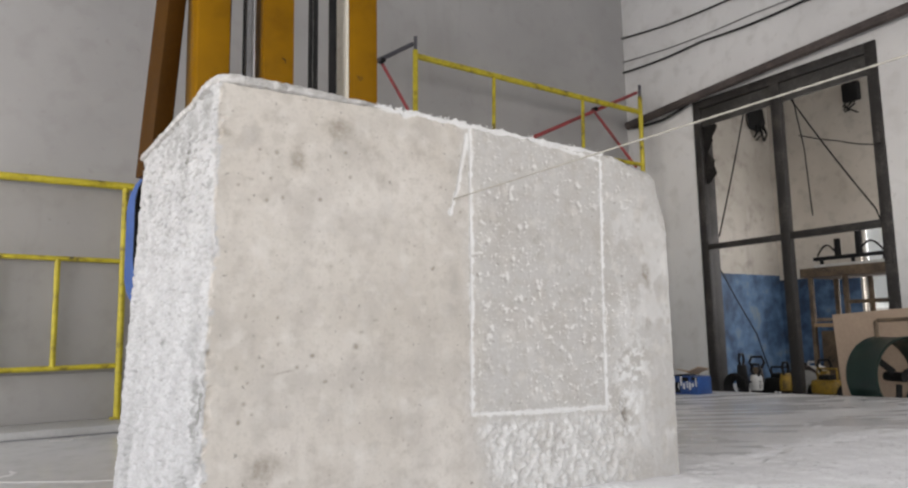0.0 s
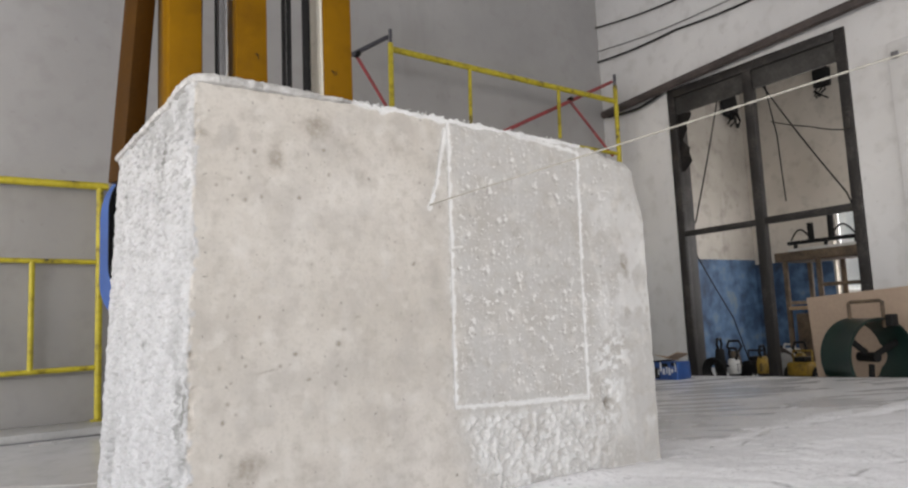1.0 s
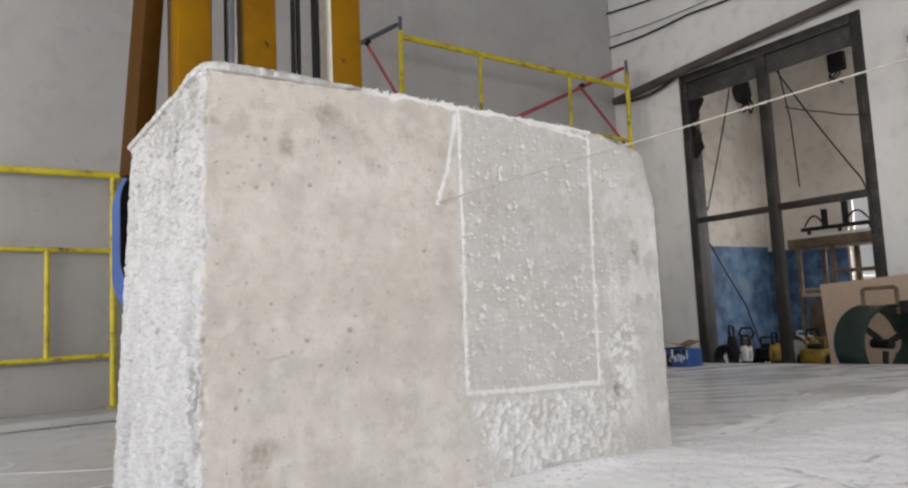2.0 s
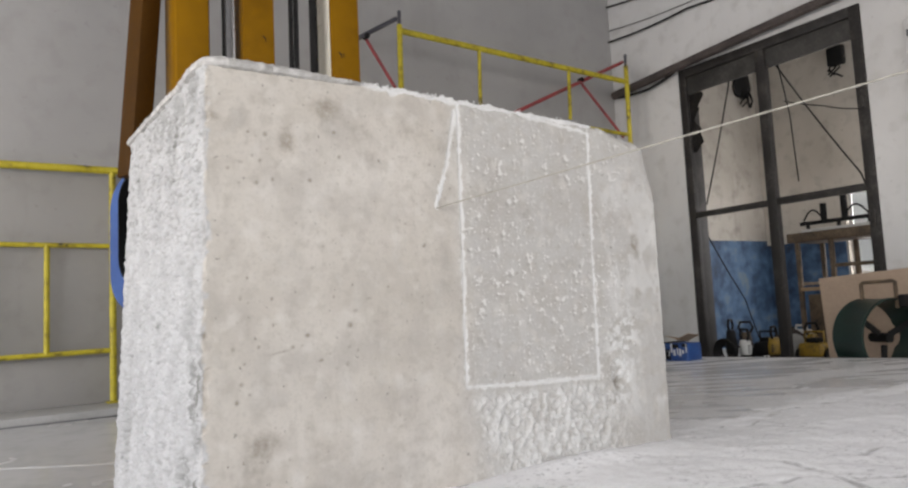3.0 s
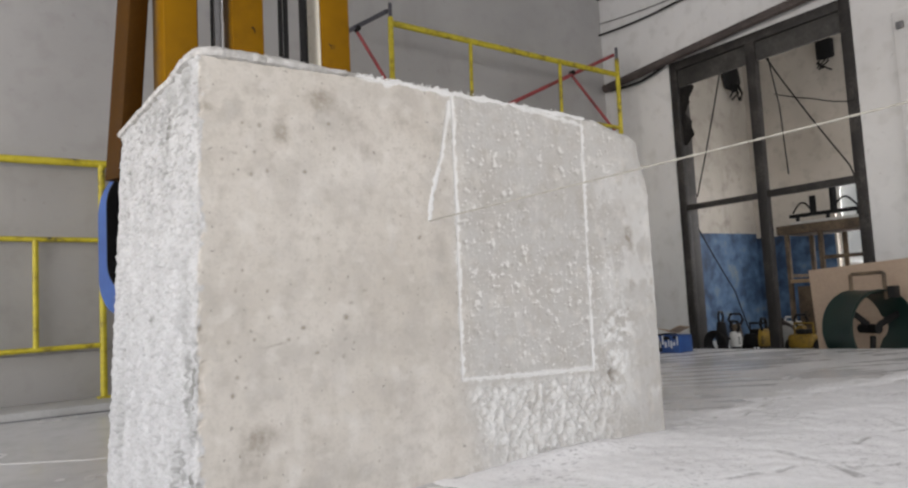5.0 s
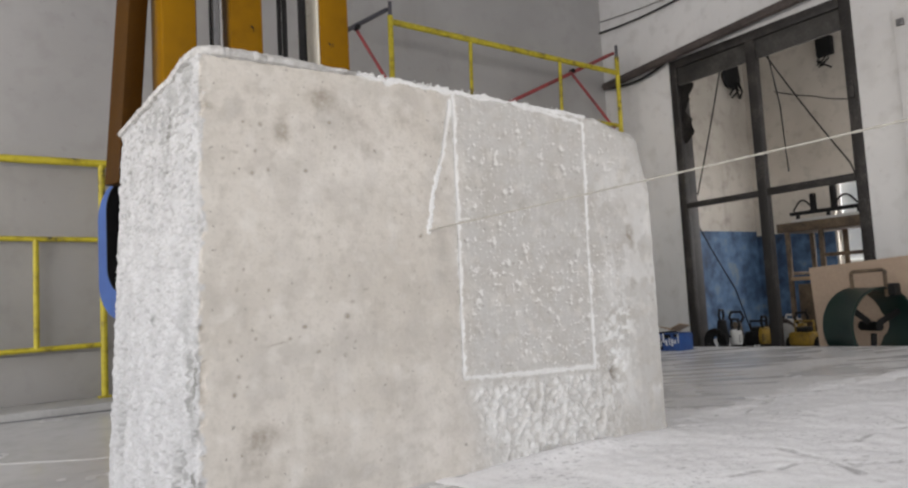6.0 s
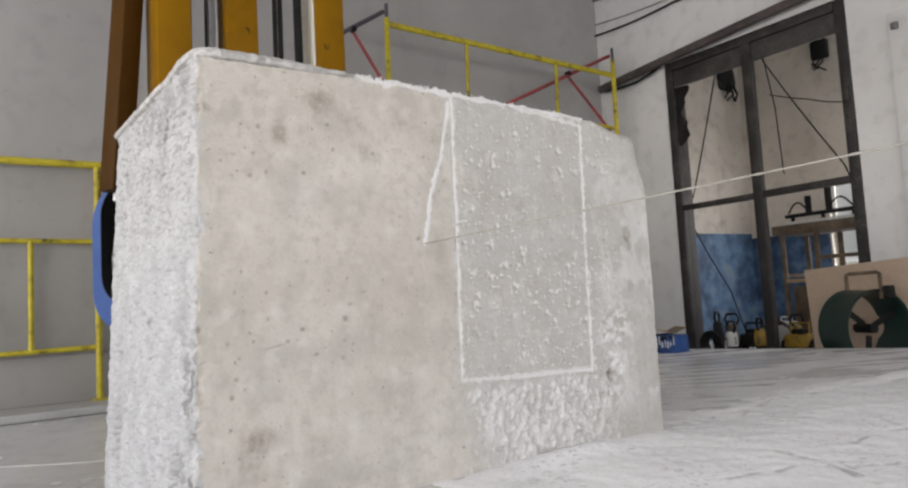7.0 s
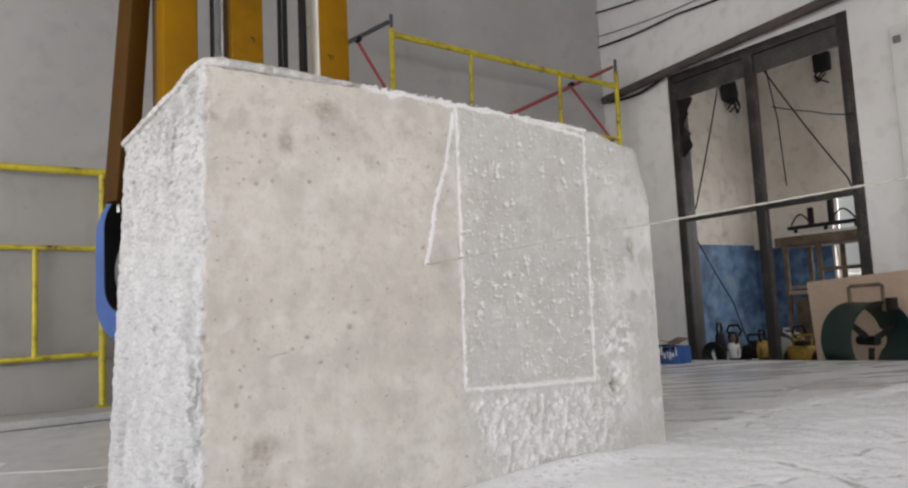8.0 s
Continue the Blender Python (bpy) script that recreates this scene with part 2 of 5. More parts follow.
YELLOW = material("worn_yellow_paint", [(0.035, 0.03, 0.016), (0.40, 0.325, 0.016), (0.52, 0.435, 0.024), (0.57, 0.48, 0.04)], 7, (0.4, 0.6), bump=0.15, fine=22, fine_mix=0.45)
RED = material("worn_red_paint", [(0.10, 0.035, 0.035), (0.30, 0.045, 0.05), (0.36, 0.07, 0.075)], 8, (0.45, 0.65), bump=0.12)
DARK_TUBE = material("dark_blue_grey_paint", [(0.04, 0.04, 0.05), (0.09, 0.09, 0.11)], 8, (0.4, 0.6))
GATE_STEEL = material("dark_grimy_steel", [(0.007, 0.006, 0.0055), (0.018, 0.016, 0.015), (0.06, 0.054, 0.049)], 5, (0.5, 0.75), bump=0.3, bump_scale=80)
BLACK = material("black_rubber", [(0.006, 0.006, 0.0065), (0.016, 0.016, 0.016)], 8, (0.55, 0.75))
BLACK.node_tree.nodes["Principled BSDF"].inputs["Specular IOR Level"].default_value = 0.2
STEEL = material("brushed_steel", [(0.45, 0.45, 0.46), (0.62, 0.62, 0.63)], 6, (0.22, 0.4), metal=0.9, stretch=(1, 1, 0.05))
GREY_METAL = material("grey_rail_paint", [(0.13, 0.13, 0.135), (0.19, 0.19, 0.195)], 5, (0.35, 0.5), metal=0.3)
BLUE = material("blue_enamel", [(0.022, 0.065, 0.23), (0.04, 0.105, 0.33)], 4, (0.35, 0.55), coat=0.1)
WIRE = material("dusty_wire", [(0.31, 0.295, 0.255), (0.43, 0.41, 0.36)], 30, (0.5, 0.7))
GLARE_CREAM = material("glare_cream", [(0.66, 0.62, 0.52), (0.78, 0.75, 0.66)], 3, (0.25, 0.4), bump=0.05)
GREEN = material("dark_green_enamel", [(0.005, 0.017, 0.014), (0.010, 0.032, 0.026)], 6, (0.3, 0.5), coat=0.1)
TAN_BOARD = material("tan_fibreboard", [(0.40, 0.30, 0.225), (0.50, 0.385, 0.29)], 2.5, (0.7, 0.85), bump=0.1)
CARDBOARD = material("cardboard", [(0.34, 0.25, 0.17), (0.44, 0.33, 0.23)], 6, (0.8, 0.9))
PACK_BLUE = material("blue_print", [(0.012, 0.035, 0.15), (0.03, 0.11, 0.36)], 9, (0.35, 0.5))
PACK_WHITE = material("white_print", [(0.62, 0.64, 0.68), (0.75, 0.76, 0.78)], 9, (0.4, 0.5))
PIPE = material("brown_lagging", [(0.035, 0.028, 0.026), (0.065, 0.052, 0.048), (0.11, 0.09, 0.082)], 5, (0.7, 0.85), bump=0.3)
RUST = material("rusty_brown_steel", [(0.035, 0.027, 0.02), (0.11, 0.078, 0.05), (0.19, 0.14, 0.09)], 7, (0.6, 0.8), bump=0.25)
TOOL_YELLOW = material("tool_yellow", [(0.10, 0.065, 0.01), (0.36, 0.22, 0.015)], 12, (0.4, 0.6))
PALE_GREY = material("pale_grey_plastic", [(0.42, 0.42, 0.41), (0.58, 0.58, 0.56)], 10, (0.45, 0.6))
TIMBER = material("raw_timber", [(0.30, 0.20, 0.11), (0.42, 0.30, 0.18)], 5, (0.65, 0.8), stretch=(1, 1, 0.12))

FROSTED = material("frosted_pane", [(0.75, 0.76, 0.75), (0.82, 0.83, 0.82)], 5, (0.6, 0.8), bump=0.1)
FROSTED.node_tree.nodes["Principled BSDF"].inputs["Transmission Weight"].default_value = 0.45
PLATE = material("grimy_plate", [(0.018, 0.017, 0.016), (0.042, 0.040, 0.037), (0.085, 0.081, 0.075)], 4, (0.7, 0.9), bump=0.2)

for _m in (ORANGE, BROWN):
    _m.node_tree.nodes["Principled BSDF"].inputs["Specular IOR Level"].default_value = 0.12


# ---------- mesh helpers ----------
def finish(name, bm, m, smooth=True):
    me = bpy.data.meshes.new(name)
    bm.to_mesh(me)
    bm.free()
    me.materials.append(m)
    if smooth:
        for p in me.polygons:
            p.use_smooth = True
        me.set_sharp_from_angle(angle=radians(35))
    return me


def thing(name, label, category, at=(0, 0, 0), group="", kind=""):
    """An Empty at a thing's base, which parents its parts."""
    ob = new(name)
    ob.location = at
    return tagged(ob, label, category, group, kind)


def part(name, bm, m, parent, label=""):
    ob = new(name, finish(name, bm, m))
    ob.parent = parent
    return tagged(ob, label) if label else ob


def single(name, bm, m, label, category, group="", kind=""):
    return tagged(new(name, finish(name, bm, m)), label, category, group, kind)


def add_box(bm, lo, hi, bevel=0.004, segments=2, m=None):
    """A bevelled box between two corners, turned by m if given."""
    r = bmesh.ops.create_cube(bm, size=1)
    vs = r["verts"]
    for v in vs:
        v.co = Vector([(lo[i] + hi[i]) / 2 + v.co[i] * (hi[i] - lo[i]) for i in range(3)])
    if bevel:
        es = list({e for v in vs for e in v.link_edges})
        r = bmesh.ops.bevel(bm, geom=es, offset=bevel, segments=segments, affect="EDGES", profile=0.5)
        vs = list({v for f in r["faces"] for v in f.verts} | {v for v in vs if v.is_valid})
    if m is not None:
        bmesh.ops.transform(bm, matrix=m, verts=vs)
    return vs


def add_tube(bm, pts, r, sides=12, closed=False):
    """A round tube along points."""
    pts = [Vector(p) for p in pts]
    rings = []
    n = len(pts)
    ref = None
    for i, p in enumerate(pts):
        a = pts[i - 1] if (i or closed) else p
        b = pts[(i + 1) % n] if (i < n - 1 or closed) else p
        d = (b - a).normalized()
        if ref is None:
            ref = d.orthogonal().normalized()
        u = (ref - d * ref.dot(d)).normalized()
        ref = u
        w = d.cross(u)
        rad = r(i / max(1, n - 1)) if callable(r) else r
        rings.append([bm.verts.new(p + (u * math.cos(k * math.tau / sides) + w * math.sin(k * math.tau / sides)) * rad) for k in range(sides)])
    for i in range(n if closed else n - 1):
        a, b = rings[i], rings[(i + 1) % n]
        for k in range(sides):
            bm.faces.new((a[k], a[(k + 1) % sides], b[(k + 1) % sides], b[k]))
    if not closed:
        bm.faces.new(list(reversed(rings[0])))
        bm.faces.new(rings[-1])


def add_lathe(bm, profile, m, sides=28, caps=True):
    """A profile of (radius, height) turned round z, then placed by m."""
    rings = []
    for r, z in profile:
        rings.append([bm.verts.new(m @ Vector((r * math.cos(k * math.tau / sides), r * math.sin(k * math.tau / sides), z))) for k in range(sides)])
    for a, b in zip(rings, rings[1:]):
        for k in range(sides):
            bm.faces.new((a[k], a[(k + 1) % sides], b[(k + 1) % sides], b[k]))
    if caps and profile[0][0] > 0.0:
        bm.faces.new(list(reversed(rings[0])))
    if caps and profile[-1][0] > 0.0:
        bm.faces.new(rings[-1])


def tube(name, pts, r, m, parent, label="", sides=12):
    bm = bmesh.new()
    add_tube(bm, pts, r, sides)
    return part(name, bm, m, parent, label)


def boxpart(name, lo, hi, m, parent, label="", bevel=0.004):
    bm = bmesh.new()
    add_box(bm, lo, hi, bevel)
    return part(name, bm, m, parent, label)


def setting(name, lo, hi, m, label="", bevel=0.0):
    bm = bmesh.new()
    add_box(bm, lo, hi, bevel)
    ob = new(name, finish(name, bm, m, smooth=bevel > 0))
    return tagged(ob, label, kind="structure")


def value_noise(p, seed=0):
    """Smooth lattice noise in 0..1 at points p (n, 3)."""
    i = np.floor(p).astype(np.int64)
    f = p - i
    f = f * f * (3 - 2 * f)

    def h(dx, dy, dz):
        k = (i[:, 0] + dx) * 374761393 + (i[:, 1] + dy) * 668265263 + (i[:, 2] + dz) * 2147483647 + seed * 1274126177
        k = (k ^ (k >> 13)) * 1274126177
        k = k ^ (k >> 16)
        return (k & 0xFFFF) / 65535.0

    x, y, z = f[:, 0], f[:, 1], f[:, 2]
    a = h(0, 0, 0) * (1 - x) + h(1, 0, 0) * x
    b = h(0, 1, 0) * (1 - x) + h(1, 1, 0) * x
    c = h(0, 0, 1) * (1 - x) + h(1, 0, 1) * x
    d = h(0, 1, 1) * (1 - x) + h(1, 1, 1) * x
    return (a * (1 - y) + b * y) * (1 - z) + (c * (1 - y) + d * y) * z


def fractal(p, scale, octaves=3, seed=0):
    s, w, t = 0.0, 0.0, 0.0
    for o in range(octaves):
        k = 0.5 ** o
        s = s + k * value_noise(p * scale * 2 ** o, seed + o * 17)
        w += k
    return s / w


def smooth(a, b, x):
    t = np.clip((x - a) / (b - a), 0, 1)
    return t * t * (3 - 2 * t)


def mesh_from(name, verts, faces, m, attrs=None):
    me = bpy.data.meshes.new(name)
    me.from_pydata([tuple(v) for v in verts.tolist()], [], faces)
    me.materials.append(m)
    me.polygons.foreach_set("use_smooth", [True] * len(me.polygons))
    for k, v in (attrs or {}).items():
        at = me.attributes.new(k, "FLOAT", "POINT")
        at.data.foreach_set("value", np.asarray(v, dtype=np.float32))
    me.update()
    return me


def grid_faces(nu, nv):
    i = np.arange((nu - 1) * (nv - 1))
    a = (i // (nv - 1)) * nv + i % (nv - 1)
    return np.stack([a, a + nv, a + nv + 1, a + 1], 1).tolist()


# ---------- the hall ----------
def wall_with_openings(name, axis, at, thick, lo, hi, z0, z1, openings, m, label):
    """A wall across x or y at a place, from lo to hi along the other axis, with openings (a, b, za, zb) cut through."""
    bm = bmesh.new()

    def slab(a, b, za, zb):
        if b - a > 1e-4 and zb - za > 1e-4:
            if axis == "x":
                add_box(bm, (at, a, za), (at + thick, b, zb), 0)
            else:
                add_box(bm, (a, at, za), (b, at + thick, zb), 0)

    u = lo
    for a, b, za, zb in sorted(openings):
        slab(u, a, z0, z1)
        slab(a, b, z0, za)
        slab(a, b, zb, z1)
        u = b
    slab(u, hi, z0, z1)
    return tagged(new(name, finish(name, bm, m, smooth=False)), label, kind="structure")


ROOM_TOP = 6.6
wall_with_openings("wall_north", "y", 3.95, 0.25, -6.3, 9.25, -0.3, ROOM_TOP, [], PLASTER_GREY, "pale grey painted plaster wall of the hall")
wall_with_openings("wall_east", "x", 6.0, 0.3, -9.25, 3.95, -0.3, ROOM_TOP, [(0.86, 2.93, -0.3, 3.27)], PLASTER_WHITE, "off-white painted plaster wall with a gate opening")
wall_with_openings("wall_west", "x", -6.3, 0.25, -9.25, 3.95, -0.3, ROOM_TOP, [(y - 1.8, y + 1.8, 0.8, 3.2) for y in (-6.0, -2.2, 1.6)], PLASTER_WHITE, "unseen white plaster wall with large openings added for light")
wall_with_openings("wall_south", "y", -9.25, 0.25, -6.3, 9.25, -0.3, ROOM_TOP, [(-4.8, -1.2, 0.8, 3.2), (0.8, 4.4, 0.8, 3.2)], PLASTER_WHITE, "unseen white plaster wall with large openings added for light")
wall_with_openings("wall_far", "x", 9.0, 0.25, -3.0, 3.95, -0.3, ROOM_TOP, [(1.55, 2.75, 0.85, 2.0)], PLASTER_FAR_LIT, "stained plaster wall of the next room")
# opening out of view, added for the next room's fill lamp
wall_with_openings("wall_side", "y", -3.0, 0.2, 6.3, 9.0, -0.3, ROOM_TOP, [(6.7, 8.5, 1.5, 3.7)], PLASTER_DIRTY_DIM, "stained plaster end wall of the next room")
# ceiling added out of view; its tone sets the light bounced down
setting("ceiling", (-6.3, -9.25, ROOM_TOP), (9.25, 4.2, ROOM_TOP + 0.25), CEILING_BOUNCE, "unseen dull off-white ceiling closing the hall, toned for bounce light")
setting("wall_paint_band", (8.99, 2.78, -0.08), (9.0, 3.944, 1.35), PLASTER_BLUE, "scuffed blue oil paint on the lower wall")
setting("wall_paint_band", (6.3, 3.938, -0.08), (8.988, 3.95, 1.42), PLASTER_BLUE, "scuffed blue oil paint on the lower wall")
# thin layer that dims the next room's north wall by colour
setting("wall_lining", (6.302, 3.944, 1.422), (8.998, 3.95, 5.0), PLASTER_DIRTY_DIM, "stained plaster of the next room")
setting("wall_pilaster", (5.955, -2.0, -0.1), (6.0, 0.50, 2.96), PLASTER_WHITE, "shallow white plaster pier", 0.006)
setting("kerb", (-6.05, 3.45, -0.125), (5.4, 3.95, 0.06), CONCRETE, "low concrete kerb along the wall", 0.012)
setting("floor_joint", (-6.05, 3.425, -0.03), (5.25, 3.449, 0.008), GREY_METAL, "thin dark grey line at the foot of the kerb", 0.003)
# thin layers, darker than the wall, up to just under the barrier's rail
setting("wall_panel", (-3.2, 3.93, 0.06), (1.9, 3.946, 0.42), LAYER_GREY, "thin darker grey layer along the wall foot", 0.003)
setting("wall_panel", (-3.2, 3.936, 0.424), (1.9, 3.949, 1.86), LAYER_GREY, "thin darker grey layer on the lower wall", 0.003)


def floor_rise(x, y):
    """The floor climbs gently towards its edge by the gate, and falls away beyond the block's rough end."""
    return np.clip((x - 2.4) / 2.9, 0, 1) * np.clip(0.125 - 0.029 * y, 0.0, 0.14) - 0.11 * smooth(0.75, -0.15, x) * smooth(3.3, 1.7, y)


def make_floor():
    xs = np.concatenate([np.linspace(-6.05, 0, 40), np.linspace(0.06, 5.30, 90)])
    ys = np.concatenate([np.linspace(-9.0, -3.1, 40), np.linspace(-3, 3.5, 110)])
    X, Y = np.meshgrid(xs, ys, indexing="ij")
    P = np.stack([X.ravel(), Y.ravel(), np.zeros(X.size)], 1)
    P[:, 2] = floor_rise(P[:, 0], P[:, 1]) + 0.004 * (fractal(P, 2.0, 3, 5) - 0.55)
    ob = new("floor", mesh_from("floor", P, grid_faces(len(xs), len(ys)), FLOOR, {"trod_sheen": smooth(0.4, 1.8, P[:, 0])}))
    return tagged(ob, "wet grey concrete floor with trodden white stone dust and a painted pale sheen", kind="structure")


make_floor()


def make_seam():
    """A pale smeared line across the floor by the kerb."""
    bm = bmesh.new()
    rows = []
    for t in np.linspace(0, 1, 50):
        x, y = -3.2 + 3.6 * t, 3.42 - 1.55 * t
        z = float(floor_rise(np.array([x]), np.array([y]))[0])
        h = 0.006 + 0.004 * noise.noise(Vector((x * 6, y * 6, 0)))
        rows.append([bm.verts.new((x + 0.4 * q * h, y + q * h, z + (0.004 if abs(q) < 1.5 else -0.004))) for q in (-2, -1, 1, 2)])
    for a, b in zip(rows, rows[1:]):
        for k in range(3):
            bm.faces.new((a[k], a[k + 1], b[k + 1], b[k]))
    bmesh.ops.recalc_face_normals(bm, faces=bm.faces[:])
    tagged(new("floor_seam", finish("floor_seam", bm, PALE_GREY)), "pale cement seam in the floor", kind="structure")


make_seam()
setting("floor_edge", (5.285, -9.0, -0.09), (5.303, 3.45, -0.012), CONCRETE, "concrete edge of the raised floor")
setting("floor_lower", (5.25, -9.0, -0.2), (9.2, 3.95, -0.085), CONCRETE, "lower concrete floor by the gate")
setting("subfloor", (-6.3, -9.2, -0.25), (5.25, 3.95, -0.16), CONCRETE, "concrete under the hall floor")


TRACKS = [
    [(2.56, -0.06), (3.02, 0.03), (3.30, -0.06), (4.2, -0.5)],
    [(1.95, -0.66), (1.92, -0.73), (1.86, -0.88), (1.74, -1.12)],
    [(1.45, -0.76), (1.55, -0.78), (1.80, -0.84)],
    [(2.21, -0.81), (2.44, -0.77), (2.55, -0.83), (2.80, -1.05)],
    [(1.88, -0.96), (2.0, -1.04), (2.15, -1.10)],
    [(2.77, 0.35), (3.0, 0.19)],
    [(2.07, -0.03), (2.21, -0.04)],
]


def make_dust():
    """Dust lying before the block, thinning out to a ragged edge."""
    xs, ys = np.linspace(0.25, 5.28, 400), np.linspace(-3.6, 1.3, 400)
    X, Y = np.meshgrid(xs, ys, indexing="ij")
    P = np.stack([X.ravel(), Y.ravel(), np.zeros(X.size)], 1)
    x, y = P[:, 0], P[:, 1]
    edge = 0.05 - 0.05 * np.clip(x - 2.1, 0, 1) - 0.22 * smooth(3.0, 4.2, x) - 0.16 * smooth(1.45, 0.95, x) - 0.5 * smooth(0.8, 0.3, x)
    edge = edge + 0.34 * (fractal(P, 1.6, 4, 3) - 0.5) * smooth(1.9, 2.4, x) + 0.10 * (fractal(P, 7, 3, 9) - 0.5)
    h = 0.022 * smooth(0.0, 0.55, edge - y) * (0.55 + 0.9 * fractal(P, 2.4, 3, 21)) + 0.006 * np.clip((edge - y) / 0.22, -1, 1)
    isle = fractal(P * np.array([0.6, 1.3, 1]), 5.0, 4, 13)
    h = h + 0.0070 * smooth(0.42, 0.72, isle) * smooth(1.1, 0.0, y - edge) * smooth(-0.05, 0.05, y - edge) * smooth(1.9, 2.3, x)
    heap = np.exp(-(((x - 1.45) / 0.42) ** 2 + ((y + 0.06) / 0.11) ** 2))
    h = h + 0.035 * heap
    h = h + 0.007 * (fractal(P, 11, 2, 31) - 0.5) + 0.004 * (fractal(P, 27, 1, 41) - 0.5)
    # it thins out all round
    rim = np.minimum(np.minimum(x - 0.45, (y + 3.3) * 0.8), 5.5 - x) + 0.9 * (fractal(P, 1.3, 4, 61) - 0.5)
    h = h - 0.05 * smooth(0.35, -0.1, rim)
    # damp grooves scraped through it
    damp = np.zeros(len(P))
    wide = 0.008 + 0.022 * (fractal(P, 9, 3, 55) - 0.5)
    sx, sy = x + 0.05 * (fractal(P, 6, 2, 57) - 0.5), y + 0.05 * (fractal(P, 6, 2, 58) - 0.5)
    for line in TRACKS:
        for (ax, ay), (bx, by) in zip(line, line[1:]):
            t = np.clip(((sx - ax) * (bx - ax) + (sy - ay) * (by - ay)) / ((bx - ax) ** 2 + (by - ay) ** 2), 0, 1)
            d = np.hypot(sx - ax - t * (bx - ax), sy - ay - t * (by - ay))
            damp = np.maximum(damp, smooth(wide + 0.014, wide - 0.006, d))
    damp = damp * smooth(0.36, 0.52, fractal(P, 14, 3, 59))
    h = h - 0.006 * damp
    P[:, 2] = floor_rise(x, y) + np.maximum(np.where((y > 0.03) & (x < 2.09), -0.02, h), -0.012)
    ob = new("stone_dust", mesh_from("stone_dust", P, grid_faces(len(xs), len(ys)), DUST, {"damp": damp}))
    return tagged(ob, "white stone dust lying on the wet floor", "dust", kind="stuff")


make_dust()


# ---------- the stone block ----------
LX, LY, LZ = 2.07, 1.26, 1.515
# smears on the sawn face: x, z, half width, half height, strength
SMEARS = [
    (0.119, 0.257, 0.055, 0.040, 0.75), (0.09, 0.19, 0.05, 0.05, 0.45), (0.379, 1.410, 0.055, 0.040, 0.75),
    (0.231, 1.279, 0.026, 0.046, 0.70), (0.140, 1.422, 0.040, 0.035, 0.35), (0.506, 1.333, 0.045, 0.040, 0.35),
    # the spot at 1.756, 0.299 paints the shade inside the hole there
    (0.551, 1.242, 0.030, 0.035, 0.35), (1.907, 0.927, 0.030, 0.052, 0.85), (1.756, 0.299, 0.020, 0.032, 1.0),
    (-0.02, 1.339, 0.022, 0.016, 0.7), (0.341, 0.213, 0.060, 0.030, 0.30), (0.55, 0.62, 0.06, 0.06, 0.22),
    (0.70, 1.36, 0.05, 0.03, 0.35), (1.90, 0.70, 0.02, 0.03, 0.5), (1.26, 1.06, 0.03, 0.03, 0.35),
]
# small open pores in it: x, z
PITS = [
    (0.167, 0.644), (0.232, 0.566), (0.265, 0.570), (0.117, 0.575), (0.034, 0.574), (0.353, 0.537), (0.439, 0.554),
    (0.431, 0.494), (0.471, 0.540), (0.331, 0.515), (0.042, 0.402), (0.083, 0.424), (0.058, 0.458), (0.117, 0.203),
    (0.058, 0.212), (0.165, 0.732), (0.060, 0.738), (0.083, 0.803), (0.309, 0.834), (0.467, 0.679), (0.522, 0.720),
    (0.445, 0.631), (0.285, 0.603), (0.027, 1.167), (0.097, 1.295), (0.155, 1.292), (0.136, 1.198), (0.109, 1.214),
    (0.311, 1.141), (0.424, 1.233), (0.466, 1.364), (0.406, 1.320), (0.177, 1.137), (0.122, 1.123), (0.766, 0.918), (0.76, 0.912),
]
CUT = [(1.456, 0.928), (1.327, 0.899), (1.232, 0.880), (1.137, 0.845), (1.056, 0.821), (0.977, 0.810), (0.909, 0.793), (0.851, 0.776)]


def cut_x(z):
    return float(np.interp(z, [c[0] for c in CUT[::-1]], [c[1] for c in CUT[::-1]]))


def warp(P):
    """The block leans and is not quite square."""
    Q = P.copy()
    w = 1 - P[:, 0] / LX
    k, d = 1 - P[:, 2] / LZ, P[:, 1] / LY
    Q[:, 0] = P[:, 0] - w * ((0.045 + 0.040 * k) * (1 - d) + (0.088 + 0.078 * k) * d)
    up = P[:, 2] / LZ
    Q[:, 2] = P[:, 2] - 0.045 * smooth(0.5, 1.9, P[:, 0]) * up - 0.022 * smooth(1.70, 1.98, P[:, 0]) * np.clip(up, 0, 2) ** 6
    return Q


